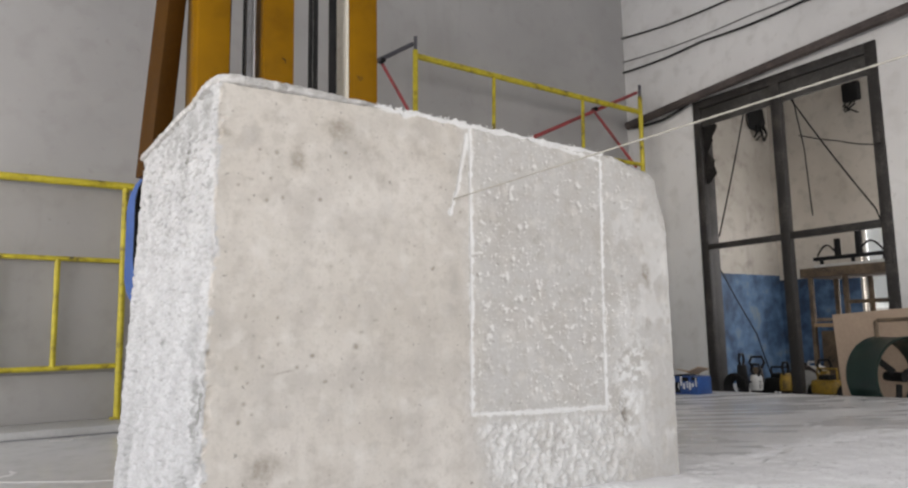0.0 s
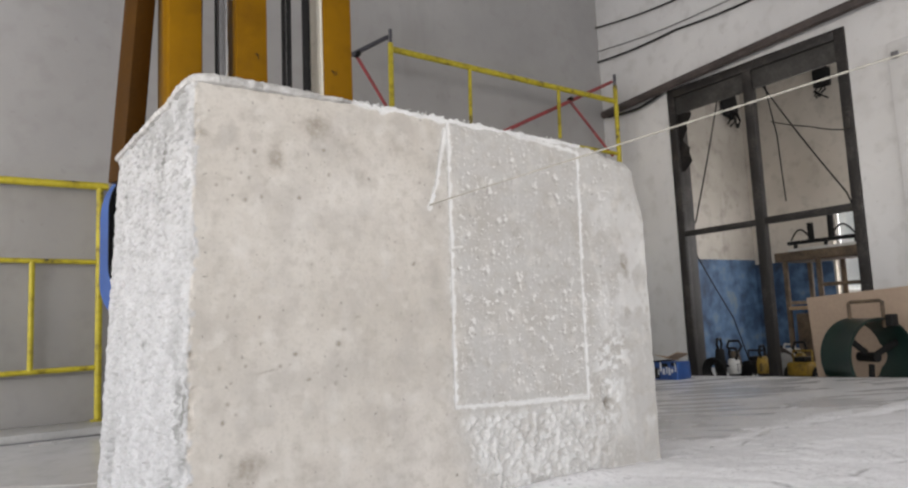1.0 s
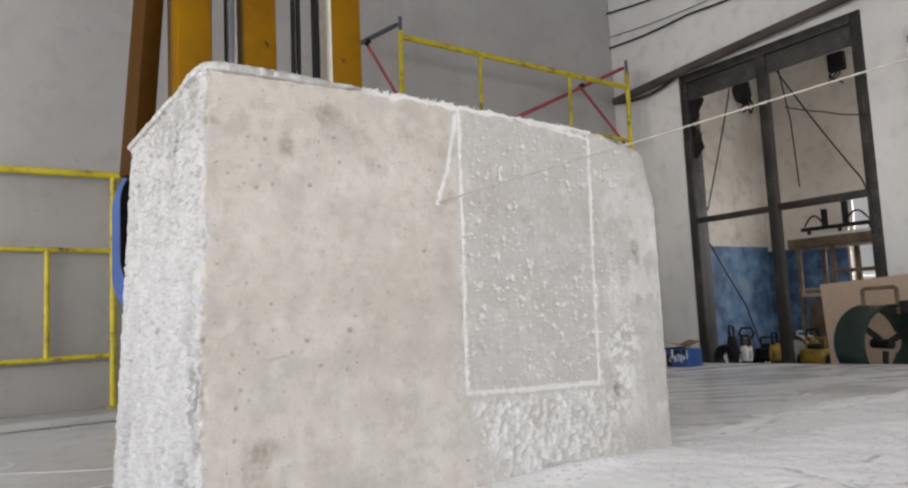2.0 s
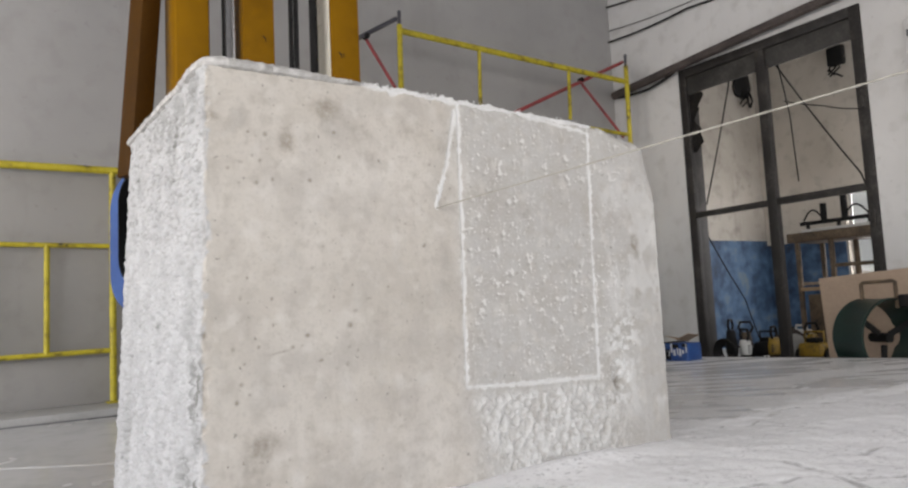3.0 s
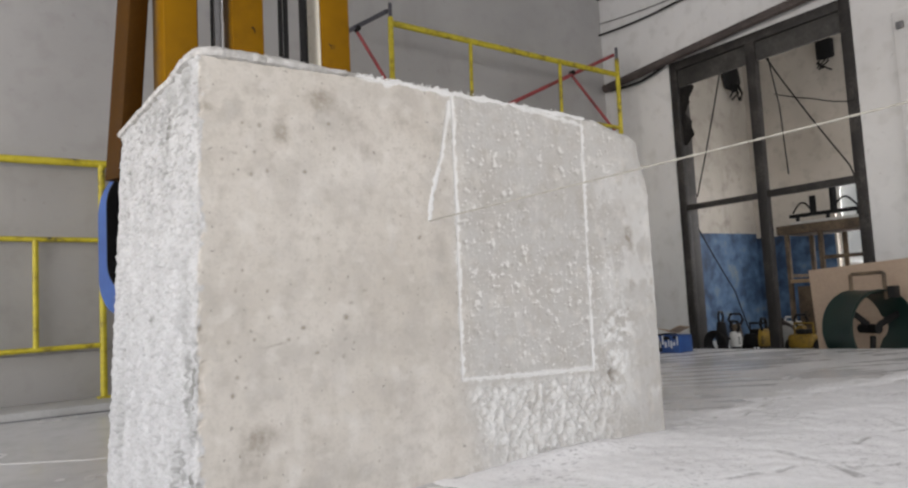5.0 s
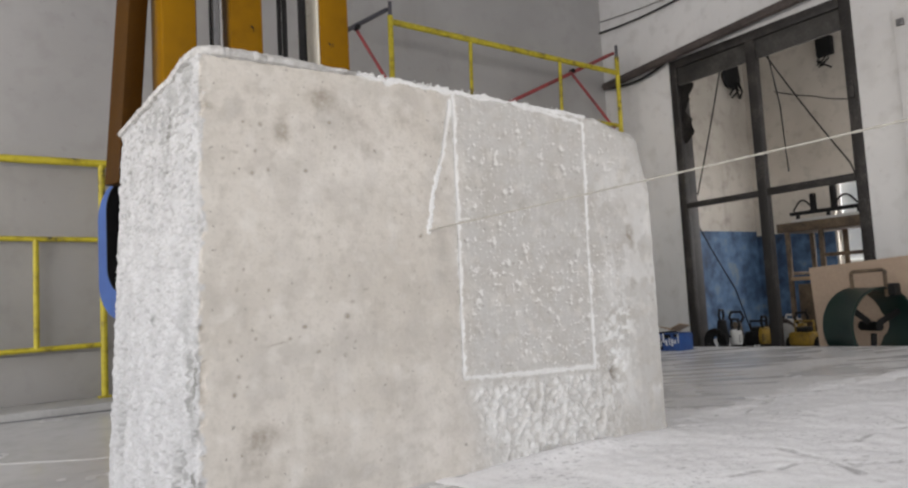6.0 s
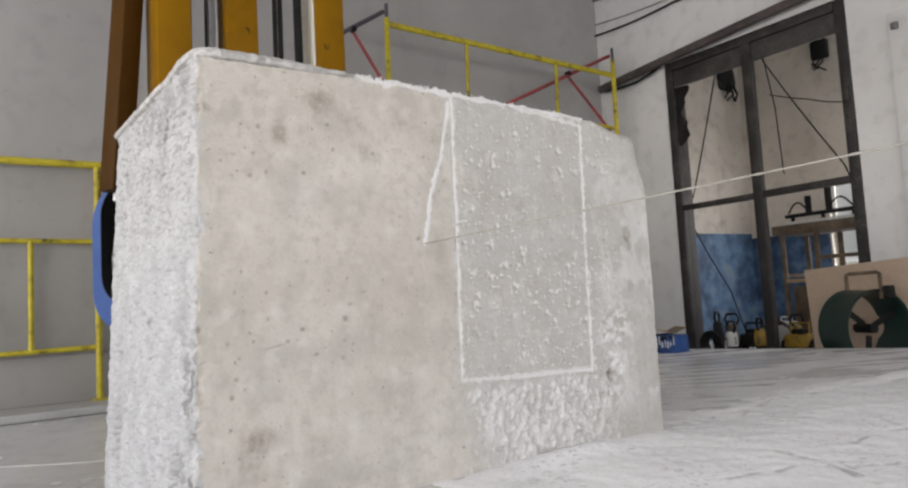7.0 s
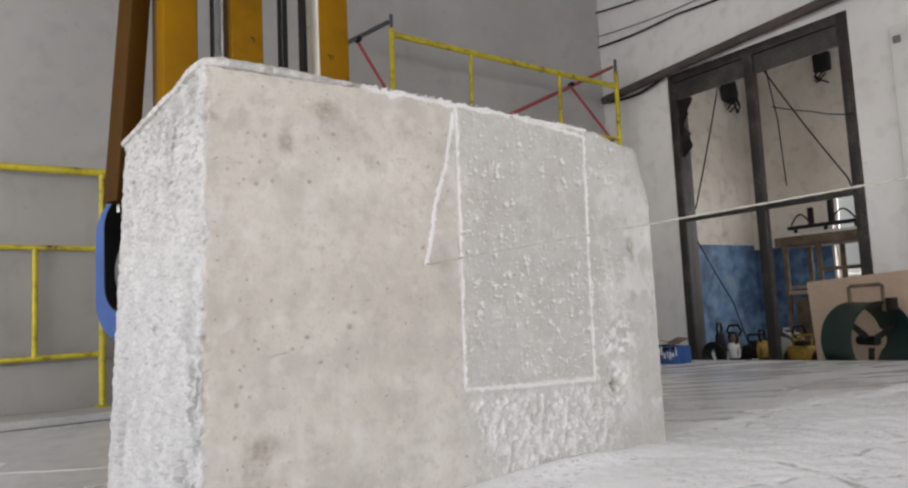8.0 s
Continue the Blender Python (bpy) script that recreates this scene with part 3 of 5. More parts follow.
def make_block():
    xs, ys, zs = np.linspace(0, LX, 500), np.linspace(0, LY, 130), np.linspace(-0.13, LZ, 400)
    nx, ny, nz = len(xs), len(ys), len(zs)
    ids, faces = [], []

    def key(i, j, k):
        return (i * ny + j) * nz + k

    for axis, side in ((0, 0), (0, 1), (1, 0), (1, 1), (2, 0), (2, 1)):
        dims = [nx, ny, nz]
        u, v = [a for a in range(3) if a != axis]
        U, V = np.meshgrid(np.arange(dims[u]), np.arange(dims[v]), indexing="ij")
        idx = [None] * 3
        idx[u], idx[v], idx[axis] = U, V, np.full_like(U, (dims[axis] - 1) * side)
        K = key(*idx)
        q = np.stack([K[:-1, :-1], K[1:, :-1], K[1:, 1:], K[:-1, 1:]], -1).reshape(-1, 4)
        flip = (side == 1) == (axis == 1)
        faces.append(q[:, ::-1] if flip else q)
    F = np.concatenate(faces)
    uniq, inv = np.unique(F, return_inverse=True)
    F = inv.reshape(-1, 4)
    i, j, k = uniq // (ny * nz), (uniq // nz) % ny, uniq % nz
    P = np.stack([xs[i], ys[j], zs[k]], 1)
    big = np.array([LX, LY, LZ])
    # rounded edges, rounder at the far upper corner
    r = 0.018 + 0.085 * smooth(1.72, 1.98, P[:, 0]) * smooth(1.18, 1.40, P[:, 2]) + 0.02 * smooth(0.0, -0.13, P[:, 2])
    c = np.clip(P, np.array([0, 0, -0.13]) + r[:, None], big - r[:, None])
    d = P - c
    n = d / np.maximum(np.linalg.norm(d, axis=1), 1e-9)[:, None]
    P = c + n * r[:, None]
    x, y, z = P.T
    front, left, top = np.clip(-n[:, 1], 0, 1), np.clip(-n[:, 0], 0, 1), np.clip(n[:, 2], 0, 1)
    right, back = np.clip(n[:, 0], 0, 1), np.clip(n[:, 1], 0, 1)
    f6, f16, f40 = fractal(P, 6, 3, 1), fractal(P, 16, 3, 2), fractal(P, 45, 3, 3)
    f90 = fractal(P, 85, 2, 4)
    rough = np.array([1.0, 0.45, 1.15])
    g16, g40, g90 = fractal(P * rough, 22, 3, 2), fractal(P * rough, 64, 2, 3), fractal(P * rough, 105, 2, 4)
    W = warp(P)
    X, Z = W[:, 0], W[:, 2]
    # crushed places
    edge = 0.010 + 0.045 * (f16 - 0.5) + 0.040 * (f40 - 0.5) + 0.014 * smooth(0.5, 0.0, z)
    rough_end = smooth(0.45, 0.75, left)
    crush = np.maximum(rough_end, front * smooth(edge + 0.006, edge - 0.006, x))
    crush = np.maximum(crush, 0.85 * smooth(0.5, 0.8, top))
    crush = np.maximum(crush, 0.9 * smooth(0.3, 0.6, back))
    low = smooth(0.94 + 0.5 * (0.31 - z) - 0.05, 0.94 + 0.5 * (0.31 - z) + 0.07, X + 0.10 * (f16 - 0.5))
    low = low * smooth(0.345, 0.30, z) * smooth(1.95, 1.5, X + 0.2 * (f6 - 0.5)) * front
    lump = fractal(P * np.array([1, 1, 0.8]), 50, 3, 33)
    scar = np.exp(-(((X - 1.735 - 0.25 * (z - 0.3)) / 0.085) ** 2 + ((z - 0.40) / 0.20) ** 2)) * front
    scar = scar * smooth(0.42, 0.52, f16 + 0.5 * (f40 - 0.5))
    patch = smooth(1.66, 1.76, X) * smooth(0.54, 0.62, fractal(P * np.array([1, 1, 0.6]), 13, 4, 71)) * front * smooth(0.12, 0.2, z)
    pale = np.exp(-(((X - 1.86) / 0.12) ** 2 + ((Z - 1.17) / 0.13) ** 2)) * front * smooth(0.40, 0.60, f16)
    # sawn kerfs
    kerf = np.full(len(P), 9.0)

    def segment(ax, az, bx, bz):
        px, pz = X - ax, Z - az
        dx, dz = bx - ax, bz - az
        t = np.clip((px * dx + pz * dz) / (dx * dx + dz * dz), 0, 1)
        return np.hypot(px - t * dx, pz - t * dz)

    wob = 0.007 * (f16 - 0.5)
    for q in ((0.945, LZ, 0.938, 0.9), (0.938, 0.9, 0.926, 0.362), (0.926, 0.362, 1.28, 0.347), (1.28, 0.347, 1.625, 0.339), (1.625, 0.339, 1.634, 0.9), (1.634, 0.9, 1.650, LZ - 0.08), (1.30, 1.478, 1.650, LZ - 0.08)):
        kerf = np.minimum(kerf, segment(*q) + wob)
    for (az, ax), (bz, bx) in zip(CUT[:3], CUT[1:4]):
        kerf = np.minimum(kerf, segment(ax, az, bx, bz) + wob)
    half = 0.0092 + 0.020 * (f40 - 0.5) + 0.006 * (f16 - 0.5)
    chalk = front * smooth(half + 0.003, half - 0.003, kerf) * np.clip(0.45 + 1.1 * f16, 0.4, 1)
    # snowy powder hanging over the upper rim
    rim = 0.003 + 0.060 * np.clip(f16 - 0.46, 0, 1) + 0.014 * np.exp(-((X - 0.60) / 0.06) ** 2) + 0.010 * np.exp(-((X - 0.86) / 0.10) ** 2)
    chalk = np.maximum(chalk, front * smooth(rim + 0.006, rim - 0.006, LZ - 0.045 * smooth(0.5, 1.9, x) - Z) * smooth(0.48, 0.54, X) * smooth(1.66, 1.62, X))
    # where chips are knocked out of the sawn panel
    grey = np.clip(smooth(0.86, 1.02, X + 0.10 * (f6 - 0.5)) * 0.9, 0, 1)
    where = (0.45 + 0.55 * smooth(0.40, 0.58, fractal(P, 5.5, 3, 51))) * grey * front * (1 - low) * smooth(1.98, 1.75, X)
    chalk = np.maximum(chalk, np.clip(low * (0.28 + 0.45 * smooth(0.44, 0.58, lump)), 0, 1))
    chalk = np.maximum(chalk, 0.95 * np.clip(2.2 * scar * smooth(0.42, 0.55, f40), 0, 1))
    chalk = np.maximum(chalk, 0.40 * patch)
    chalk = np.maximum(chalk, 0.40 * pale)
    # relief
    s = front * (0.004 * (f6 - 0.5) + 0.0015 * (f40 - 0.5))
    s = s - front * 0.005 * smooth(0.007, 0.003, kerf)
    s = s + low * (0.030 * (lump - 0.5) + 0.014 * (f90 - 0.5)) - 0.012 * scar + 0.03 * scar * (f40 - 0.5)
    s = s - 0.03 * np.exp(-(((X - 1.756) / 0.02) ** 2 + ((Z - 0.299) / 0.03) ** 2)) * front
    s = s + (left + 0.7 * top + 0.7 * back + 0.5 * right) * (0.018 * (g16 - 0.5) + 0.018 * (g40 - 0.5) + 0.016 * (g90 - 0.5))
    s = s * (1 - 0.6 * smooth(1.12, 1.25, y) * (left > 0.2))
    wave = 0.05 * (f6 - 0.5)
    flute = np.exp(-((y - 0.20 - wave) / 0.018) ** 2) + 0.8 * np.exp(-((y - 0.08 - 0.5 * wave) / 0.016) ** 2)
    flute = flute + 0.7 * np.exp(-((y - 1.02 - wave) / 0.03) ** 2) + 0.5 * np.exp(-((y - 0.62 - wave) / 0.02) ** 2) * smooth(0.35, 0.2, z)
    s = s - left * 0.030 * flute * smooth(0.62, 0.25, z + 0.3 * (f16 - 0.5))
    groove = np.exp(-((y - 0.30 + 0.18 * (LZ - z) - wave) / 0.022) ** 2) + np.exp(-((y - 0.12 - wave) / 0.018) ** 2)
    s = s - left * 0.016 * groove * smooth(1.20, 1.34, z + 0.2 * (f16 - 0.5))
    chew = front * smooth(0.05, 0.0, x) * smooth(0.55, 0.7, fractal(P * np.array([0.6, 1, 1]), 24, 3, 83))
    s = s - 0.012 * chew
    s = s - 0.018 * smooth(0.56, 0.68, x) * smooth(1.45, LZ, z) * (f16 - 0.25) * (front + top) * 0.8
    Q = warp(P + n * s[:, None])
    stain = np.zeros(len(P))
    for sx, sz, rx, rz, k in SMEARS:
        d = ((X - sx) / rx + 0.9 * (f16 - 0.5)) ** 2 + ((Z - sz) / rz + 0.9 * (f40 - 0.5)) ** 2
        stain = np.maximum(stain, k * np.exp(-d ** 1.5) * front)
    rnd = random.Random(21)
    spots = [(sx, sz, rnd.uniform(0.0045, 0.0085), rnd.uniform(0.6, 1.0)) for sx, sz in PITS]
    spots += [(rnd.uniform(0.0, 1.0), rnd.uniform(0.05, 1.45), rnd.uniform(0.003, 0.0055), rnd.uniform(0.25, 0.7)) for _ in range(110)]
    for sx, sz, rr, k in spots:
        wide, tall = rr * rnd.uniform(0.7, 1.5), rr * rnd.uniform(0.7, 1.4)
        d = ((X - sx) / wide) ** 2 + ((Z - sz) / tall) ** 2
        stain = np.maximum(stain, k * np.exp(-d ** 2.0) * front)
    # scratch, and smears on the rough end; those along the flutes paint shade into them
    stain = np.maximum(stain, 0.6 * np.exp(-((Z - 0.545 - 0.18 * (X - 0.144)) / 0.0035) ** 2) * smooth(0.14, 0.17, X) * smooth(0.235, 0.22, X) * front)
    streak = fractal(P * np.array([1, 1.0, 0.22]), 30, 3, 93)
    for sy, sz, ry, rz, k in ((0.34, 1.33, 0.10, 0.15, 1.0), (0.12, 1.43, 0.06, 0.06, 0.9), (0.60, 1.42, 0.16, 0.06, 0.8), (0.20, 0.10, 0.05, 0.18, 1.0), (0.06, 0.45, 0.03, 0.25, 0.8), (0.98, 1.30, 0.04, 0.05, 1.0), (1.02, 0.2, 0.05, 0.2, 0.7), (0.12, 0.62, 0.05, 0.12, 0.5)):
        stain = np.maximum(stain, k * np.exp(-(((y - sy) / ry) ** 2 + ((z - sz) / rz) ** 2)) * left * smooth(0.40, 0.60, 0.5 * g40 + 0.5 * streak))
    for sy, sz, rr in ((0.55, 0.655, 0.016), (0.75, 1.02, 0.010), (0.40, 1.18, 0.014), (0.86, 0.66, 0.010)):
        stain = np.maximum(stain, 0.9 * np.exp(-(((y - sy) / (rr * 2)) ** 2 + ((z - sz) / rr) ** 2)) * left)
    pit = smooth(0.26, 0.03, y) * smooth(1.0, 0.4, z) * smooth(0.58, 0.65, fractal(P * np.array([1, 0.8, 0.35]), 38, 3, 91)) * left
    # shade painted where the g40 relief is low, and in the chewed edge
    hollow_shade = 0.55 * left * smooth(0.40, 0.33, g40) * (0.4 + 0.6 * smooth(0.9, 1.3, z))
    stain = np.maximum(np.maximum(stain, 0.95 * pit), np.maximum(hollow_shade, 0.8 * chew * smooth(1.1, 0.8, z)))
    block = thing("stone_block", "large pale limestone block with white sawn grooves, rough sides", "stone block")
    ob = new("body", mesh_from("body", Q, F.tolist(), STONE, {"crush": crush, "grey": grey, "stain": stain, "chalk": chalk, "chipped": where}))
    ob.parent = block
    # broken grey crust along the upper edges: a thin slab with a ragged lip
    path = [(-0.010, y0, LZ) for y0 in np.linspace(1.25, 0.06, 150)]
    path += [(-0.010 + 0.068 * (1 - math.cos(a)), 0.06 - 0.068 * math.sin(a), LZ) for a in np.linspace(0.1, 1.5, 12)]
    path += [(x0, -0.008, LZ) for x0 in np.linspace(0.06, 0.55, 75)]
    path = np.array(path)
    bm = bmesh.new()
    rings = []
    for q, p in enumerate(path):
        nb = path[min(q + 1, len(path) - 1)] - path[max(q - 1, 0)]
        nb = nb / np.linalg.norm(nb)
        inn = np.array([-nb[1], nb[0], 0])
        j0 = 0.008 * noise.noise(Vector(p * 11)) + 0.005 * noise.noise(Vector(p * 60))
        j1 = 0.006 * noise.noise(Vector(p * 30 + 5)) + 0.004 * noise.noise(Vector(p * 90))
        end = min(1.0, (len(path) - 1 - q) / 40 + 0.1)
        t = 0.027 * end + 0.006 * noise.noise(Vector(p * 9 + 3)) + 0.004 * noise.noise(Vector(p * 70))
        j0 += 0.004 * noise.noise(Vector(p * 130))
        sec = [(0.012, -0.010), (0.000 + j0, -0.004), (-0.004 + j0, t * 0.25), (0.000 + j0, t * 0.62), (0.006 + j0 + j1, t * 0.70), (0.014 + j1, t), (0.05, t + j1), (0.12, t * 0.7), (0.13, -0.02)]
        w = warp(np.array([p + inn * a + np.array([0, 0, b]) for a, b in sec]))
        rings.append([bm.verts.new(v) for v in w])
    m = len(rings[0])
    for a, b in zip(rings, rings[1:]):
        for q in range(m):
            bm.faces.new((a[q], a[(q + 1) % m], b[(q + 1) % m], b[q]))
    bm.faces.new(rings[0])
    bm.faces.new(list(reversed(rings[-1])))
    bmesh.ops.recalc_face_normals(bm, faces=bm.faces[:])
    part("crust", bm, CRUST, block, "broken pale grey crust along the upper edge")
    # white powder heaped along the upper edge in uneven lumps
    xs, ts = np.linspace(0.50, 1.68, 330), np.linspace(0, 1, 16)
    U, T = np.meshgrid(xs, ts, indexing="ij")
    U, T = U.ravel(), T.ravel()
    over = np.clip(T / 0.3, 0, 1)
    H = np.stack([U, -0.006 + 0.006 * over + 0.10 * np.clip((T - 0.3) / 0.7, 0, 1), LZ - 0.012 * (1 - over)], 1)
    lumps = 0.1 + 2.4 * np.clip(fractal(H, 26, 3, 12) - 0.38, 0, 1) + 1.3 * (fractal(H, 75, 2, 14) - 0.5)
    high = 0.011 + 0.014 * np.exp(-((U - 0.62) / 0.05) ** 2) + 0.010 * np.exp(-((U - 0.90) / 0.08) ** 2) - 0.004 * smooth(1.2, 1.6, U)
    body = np.sin(math.pi * np.clip(T * 1.05, 0, 1)) ** 0.7 * lumps * high * smooth(0.50, 0.56, U) * smooth(1.68, 1.62, U)
    H[:, 2] += body - 0.006 * (1 - smooth(0.0, 0.12, T))
    H[:, 1] += 0.012 * smooth(0.25, 0.0, T) - 0.35 * body * smooth(0.6, 0.2, T)
    ob = new("powder_rim", mesh_from("powder_rim", warp(H), grid_faces(len(xs), len(ts)), POWDER))
    ob.parent = block
    tagged(ob, "snowy white stone powder along the edge", kind="stuff")
    # loose crumbs on top of it
    rnd = random.Random(4)
    bm = bmesh.new()
    for _ in range(130):
        cx = rnd.uniform(0.52, 1.66)
        size = rnd.uniform(0.0015, 0.0045)
        w = warp(np.array([[cx, rnd.uniform(-0.006, 0.05), LZ + 0.008]]))[0]
        g = bmesh.ops.create_icosphere(bm, subdivisions=1, radius=size)
        for v in g["verts"]:
            v.co = v.co * rnd.uniform(0.65, 1.25) + Vector(w)
    tagged(part("crumb_layer", bm, POWDER, block, "white stone crumbs"), kind="stuff")
    return block


BLOCK = make_block()


def make_powder(block):
    """White powder pressed out of the cut as the wire goes down: one small cake after another."""
    pieces = []
    rnd = random.Random(11)
    z = 1.196
    while z > 0.860:
        z -= 0.0130
        bm = bmesh.new()
        g = bmesh.ops.create_icosphere(bm, subdivisions=3, radius=1)
        wide, tall, aside = rnd.uniform(0.0075, 0.0125), rnd.uniform(0.011, 0.015), rnd.uniform(-0.0025, 0.0025)
        for v in g["verts"]:
            k = 1 + 0.45 * noise.noise(v.co * 2.3 + Vector((0, 0, z * 50))) + 0.25 * noise.noise(v.co * 6.0 + Vector((z * 90, 0, 0)))
            v.co = Vector((v.co.x * wide * k + aside, v.co.y * 0.0030 * k, v.co.z * tall * k))
        ob = new("powder_cake", finish("powder_cake", bm, POWDER))
        ob.parent = block
        if not pieces:
            tagged(ob, "chalk-white powder pressed from the cut")
        pieces.append((z, ob))
    return pieces


CAKES = make_powder(BLOCK)


# ---------- the wire saw ----------
SAW_AT = Vector((0.7, 1.95, -0.02))


def local(parent):
    """Parts are drawn in world places: shift them back under their thing."""
    for ob in parent.children:
        ob.location = -Vector(parent.location)
        

def make_saw():
    saw = thing("wire_saw", "ochre-yellow steel wire saw with tall columns and hoses", "wire saw", SAW_AT)
    boxpart("base_frame", (0.10, 1.55, -0.12), (1.50, 2.35, 0.28), ORANGE, saw, bevel=0.015)
    for a, b, d in ((0.239, 0.426, 0.31), (0.623, 0.815, 0.22), (1.186, 1.385, 0.22)):
        boxpart("column", (a, 1.75, 0.28), (b, 1.75 + d, 4.3), ORANGE, saw, bevel=0.010)
    boxpart("crossbeam", (0.15, 1.72, 4.3), (1.45, 2.08, 4.5), ORANGE, saw, bevel=0.012)
    boxpart("guide_rail", (0.533, 1.79, 0.28), (0.566, 1.84, 4.3), GREY_METAL, saw, "grey guide rail", 0.003)
    tube("guide_rod", [(0.580, 1.80, 0.28), (0.580, 1.80, 4.3)], 0.010, STEEL, saw, "steel guide rod")
    tube("guide_rod", [(0.518, 1.80, 0.28), (0.518, 1.80, 4.3)], 0.008, BLACK, saw, "black guide rod")
    # window glare on the column's left side, put in as a cream strip
    boxpart("side_plate", (1.172, 1.762, 0.28), (1.184, 1.965, 4.3), GLARE_CREAM, saw, "cream strip painting the glare on the column's side", 0.003)
    boxpart("guide_rail", (1.096, 1.79, 0.28), (1.108, 1.83, 4.3), STEEL, saw, "bright steel guide rail", 0.003)
    for a, r in ((0.933, 0.014), (0.966, 0.016), (1.080, 0.026)):
        tube("hose", [(a + 0.003 * math.sin(z * 1.7 + a * 9), 1.79, z) for z in np.linspace(0.28, 4.3, 30)], r, BLACK, saw, "black rubber hose", 10)
    boxpart("hose_clip", (1.04, 1.755, 2.86), (1.10, 1.765, 2.89), PALE_GREY, saw, "pale plastic clip", 0.003)
    tube("cable", [(0.436 + 0.010 * math.sin(z * 2.1), 1.775, z) for z in np.linspace(1.72, 4.3, 24)], 0.006, BLACK, saw, "thin black cable", 8)
    boxpart("cable_clip", (0.44, 1.76, 1.70), (0.50, 1.80, 1.76), YELLOW, saw, bevel=0.004)
    # scraped spots on the columns
    rnd = random.Random(3)
    for cx, cz in ((0.754, 2.355), (1.256, 2.328)):
        bm = bmesh.new()
        for k in range(3):
            a = 0.5 + k * 0.5
            m4 = Matrix.Translation((cx + rnd.uniform(-0.012, 0.012), 1.7485, cz + rnd.uniform(-0.012, 0.012))) @ Matrix.Rotation(a, 4, "Y")
            add_box(bm, (-0.013, -0.0015, -0.0025), (0.013, 0.0012, 0.0025), 0.0008, 1, m4)
        part("scraped_spot", bm, BLACK, saw)
    local(saw)
    return saw


SAW = make_saw()


def outline(w, h, r, lift, n=14):
    """A rounded rectangle, wide w, high h, standing on z = lift, open to nothing: points (x, z)."""
    pts = []
    for cx, cz, a0 in ((w / 2 - r, lift + r, -math.pi / 2), (w / 2 - r, lift + h - r, 0), (-w / 2 + r, lift + h - r, math.pi / 2), (-w / 2 + r, lift + r, math.pi)):
        for q in range(n):
            a = a0 + (math.pi / 2) * q / (n - 1)
            pts.append((cx + r * math.cos(a), cz + r * math.sin(a)))
    return pts


def make_guard(saw):
    """The wheel's guard on its arm, drawn round its own foot; x along the wheel, y towards its open side."""
    bm = bmesh.new()
    out, inn = outline(0.62, 0.80, 0.22, 0.0), outline(0.44, 0.64, 0.16, 0.150)
    layers = [[bm.verts.new((x, y, z)) for x, z in o] for o, y in ((out, -0.06), (out, 0.052), ([(x * 0.975, 0.38 + (z - 0.38) * 0.98) for x, z in out], 0.065), (inn, 0.065), (inn, -0.05))]
    n = len(out)
    for a, b in zip(layers, layers[1:]):
        for k in range(n):
            bm.faces.new((a[k], a[(k + 1) % n], b[(k + 1) % n], b[k]))
    bm.faces.new(layers[0])
    bmesh.ops.recalc_face_normals(bm, faces=bm.faces[:])
    guard = new("wheel_guard", finish("wheel_guard", bm, BLUE))
    guard.parent = saw
    tagged(guard, "blue enamelled wheel guard, dark inside")
    # added black liner: gives the guard's inside its shade by colour
    bm = bmesh.new()
    hole = outline(0.44, 0.64, 0.16, 0.150)
    tight = [(x * 0.97, 0.465 + (z - 0.465) * 0.975) for x, z in hole]
    rows = [[bm.verts.new((x, y, z)) for x, z in o] for o, y in ((hole, -0.048), (hole, 0.067), (tight, 0.067), (tight, -0.042))]
    for a, b in zip(rows, rows[1:]):
        for k in range(n):
            bm.faces.new((a[k], a[(k + 1) % n], b[(k + 1) % n], b[k]))
    bm.faces.new(rows[0])
    bm.faces.new(rows[-1])
    bmesh.ops.recalc_face_normals(bm, faces=bm.faces[:])
    part("lining", bm, BLACK, guard, "black liner painting the shade inside the guard")
    bm = bmesh.new()
    add_lathe(bm, [(0.02, -0.03), (0.17, -0.03), (0.195, -0.018), (0.182, 0.0), (0.195, 0.018), (0.17, 0.03), (0.06, 0.03), (0.05, 0.045), (0.02, 0.045)], pose(0, 0.0, 0.38, 90, 0, 0), 36)
    part("wheel", bm, GREY_METAL, guard, "grey grooved guide wheel")
    bm = bmesh.new()
    g = add_box(bm, (-0.065, -0.06, 0.0), (0.065, 0.06, 3.0), 0.008, 2)
    bmesh.ops.transform(bm, matrix=Matrix.Translation((0.09, 0.055, 0.765)) @ Matrix.Shear("XY", 4, (-0.030, -0.065)), verts=bm.verts)
    part("arm", bm, BROWN, guard, "dark brown arm")
    bm = bmesh.new()
    add_tube(bm, [(0.135, 0.03, 0.72), (0.135, 0.03, 0.88)], 0.011, 10)
    part("tension_rod", bm, STEEL, guard, "bright steel rod end")
    return guard


GUARD = make_guard(SAW)


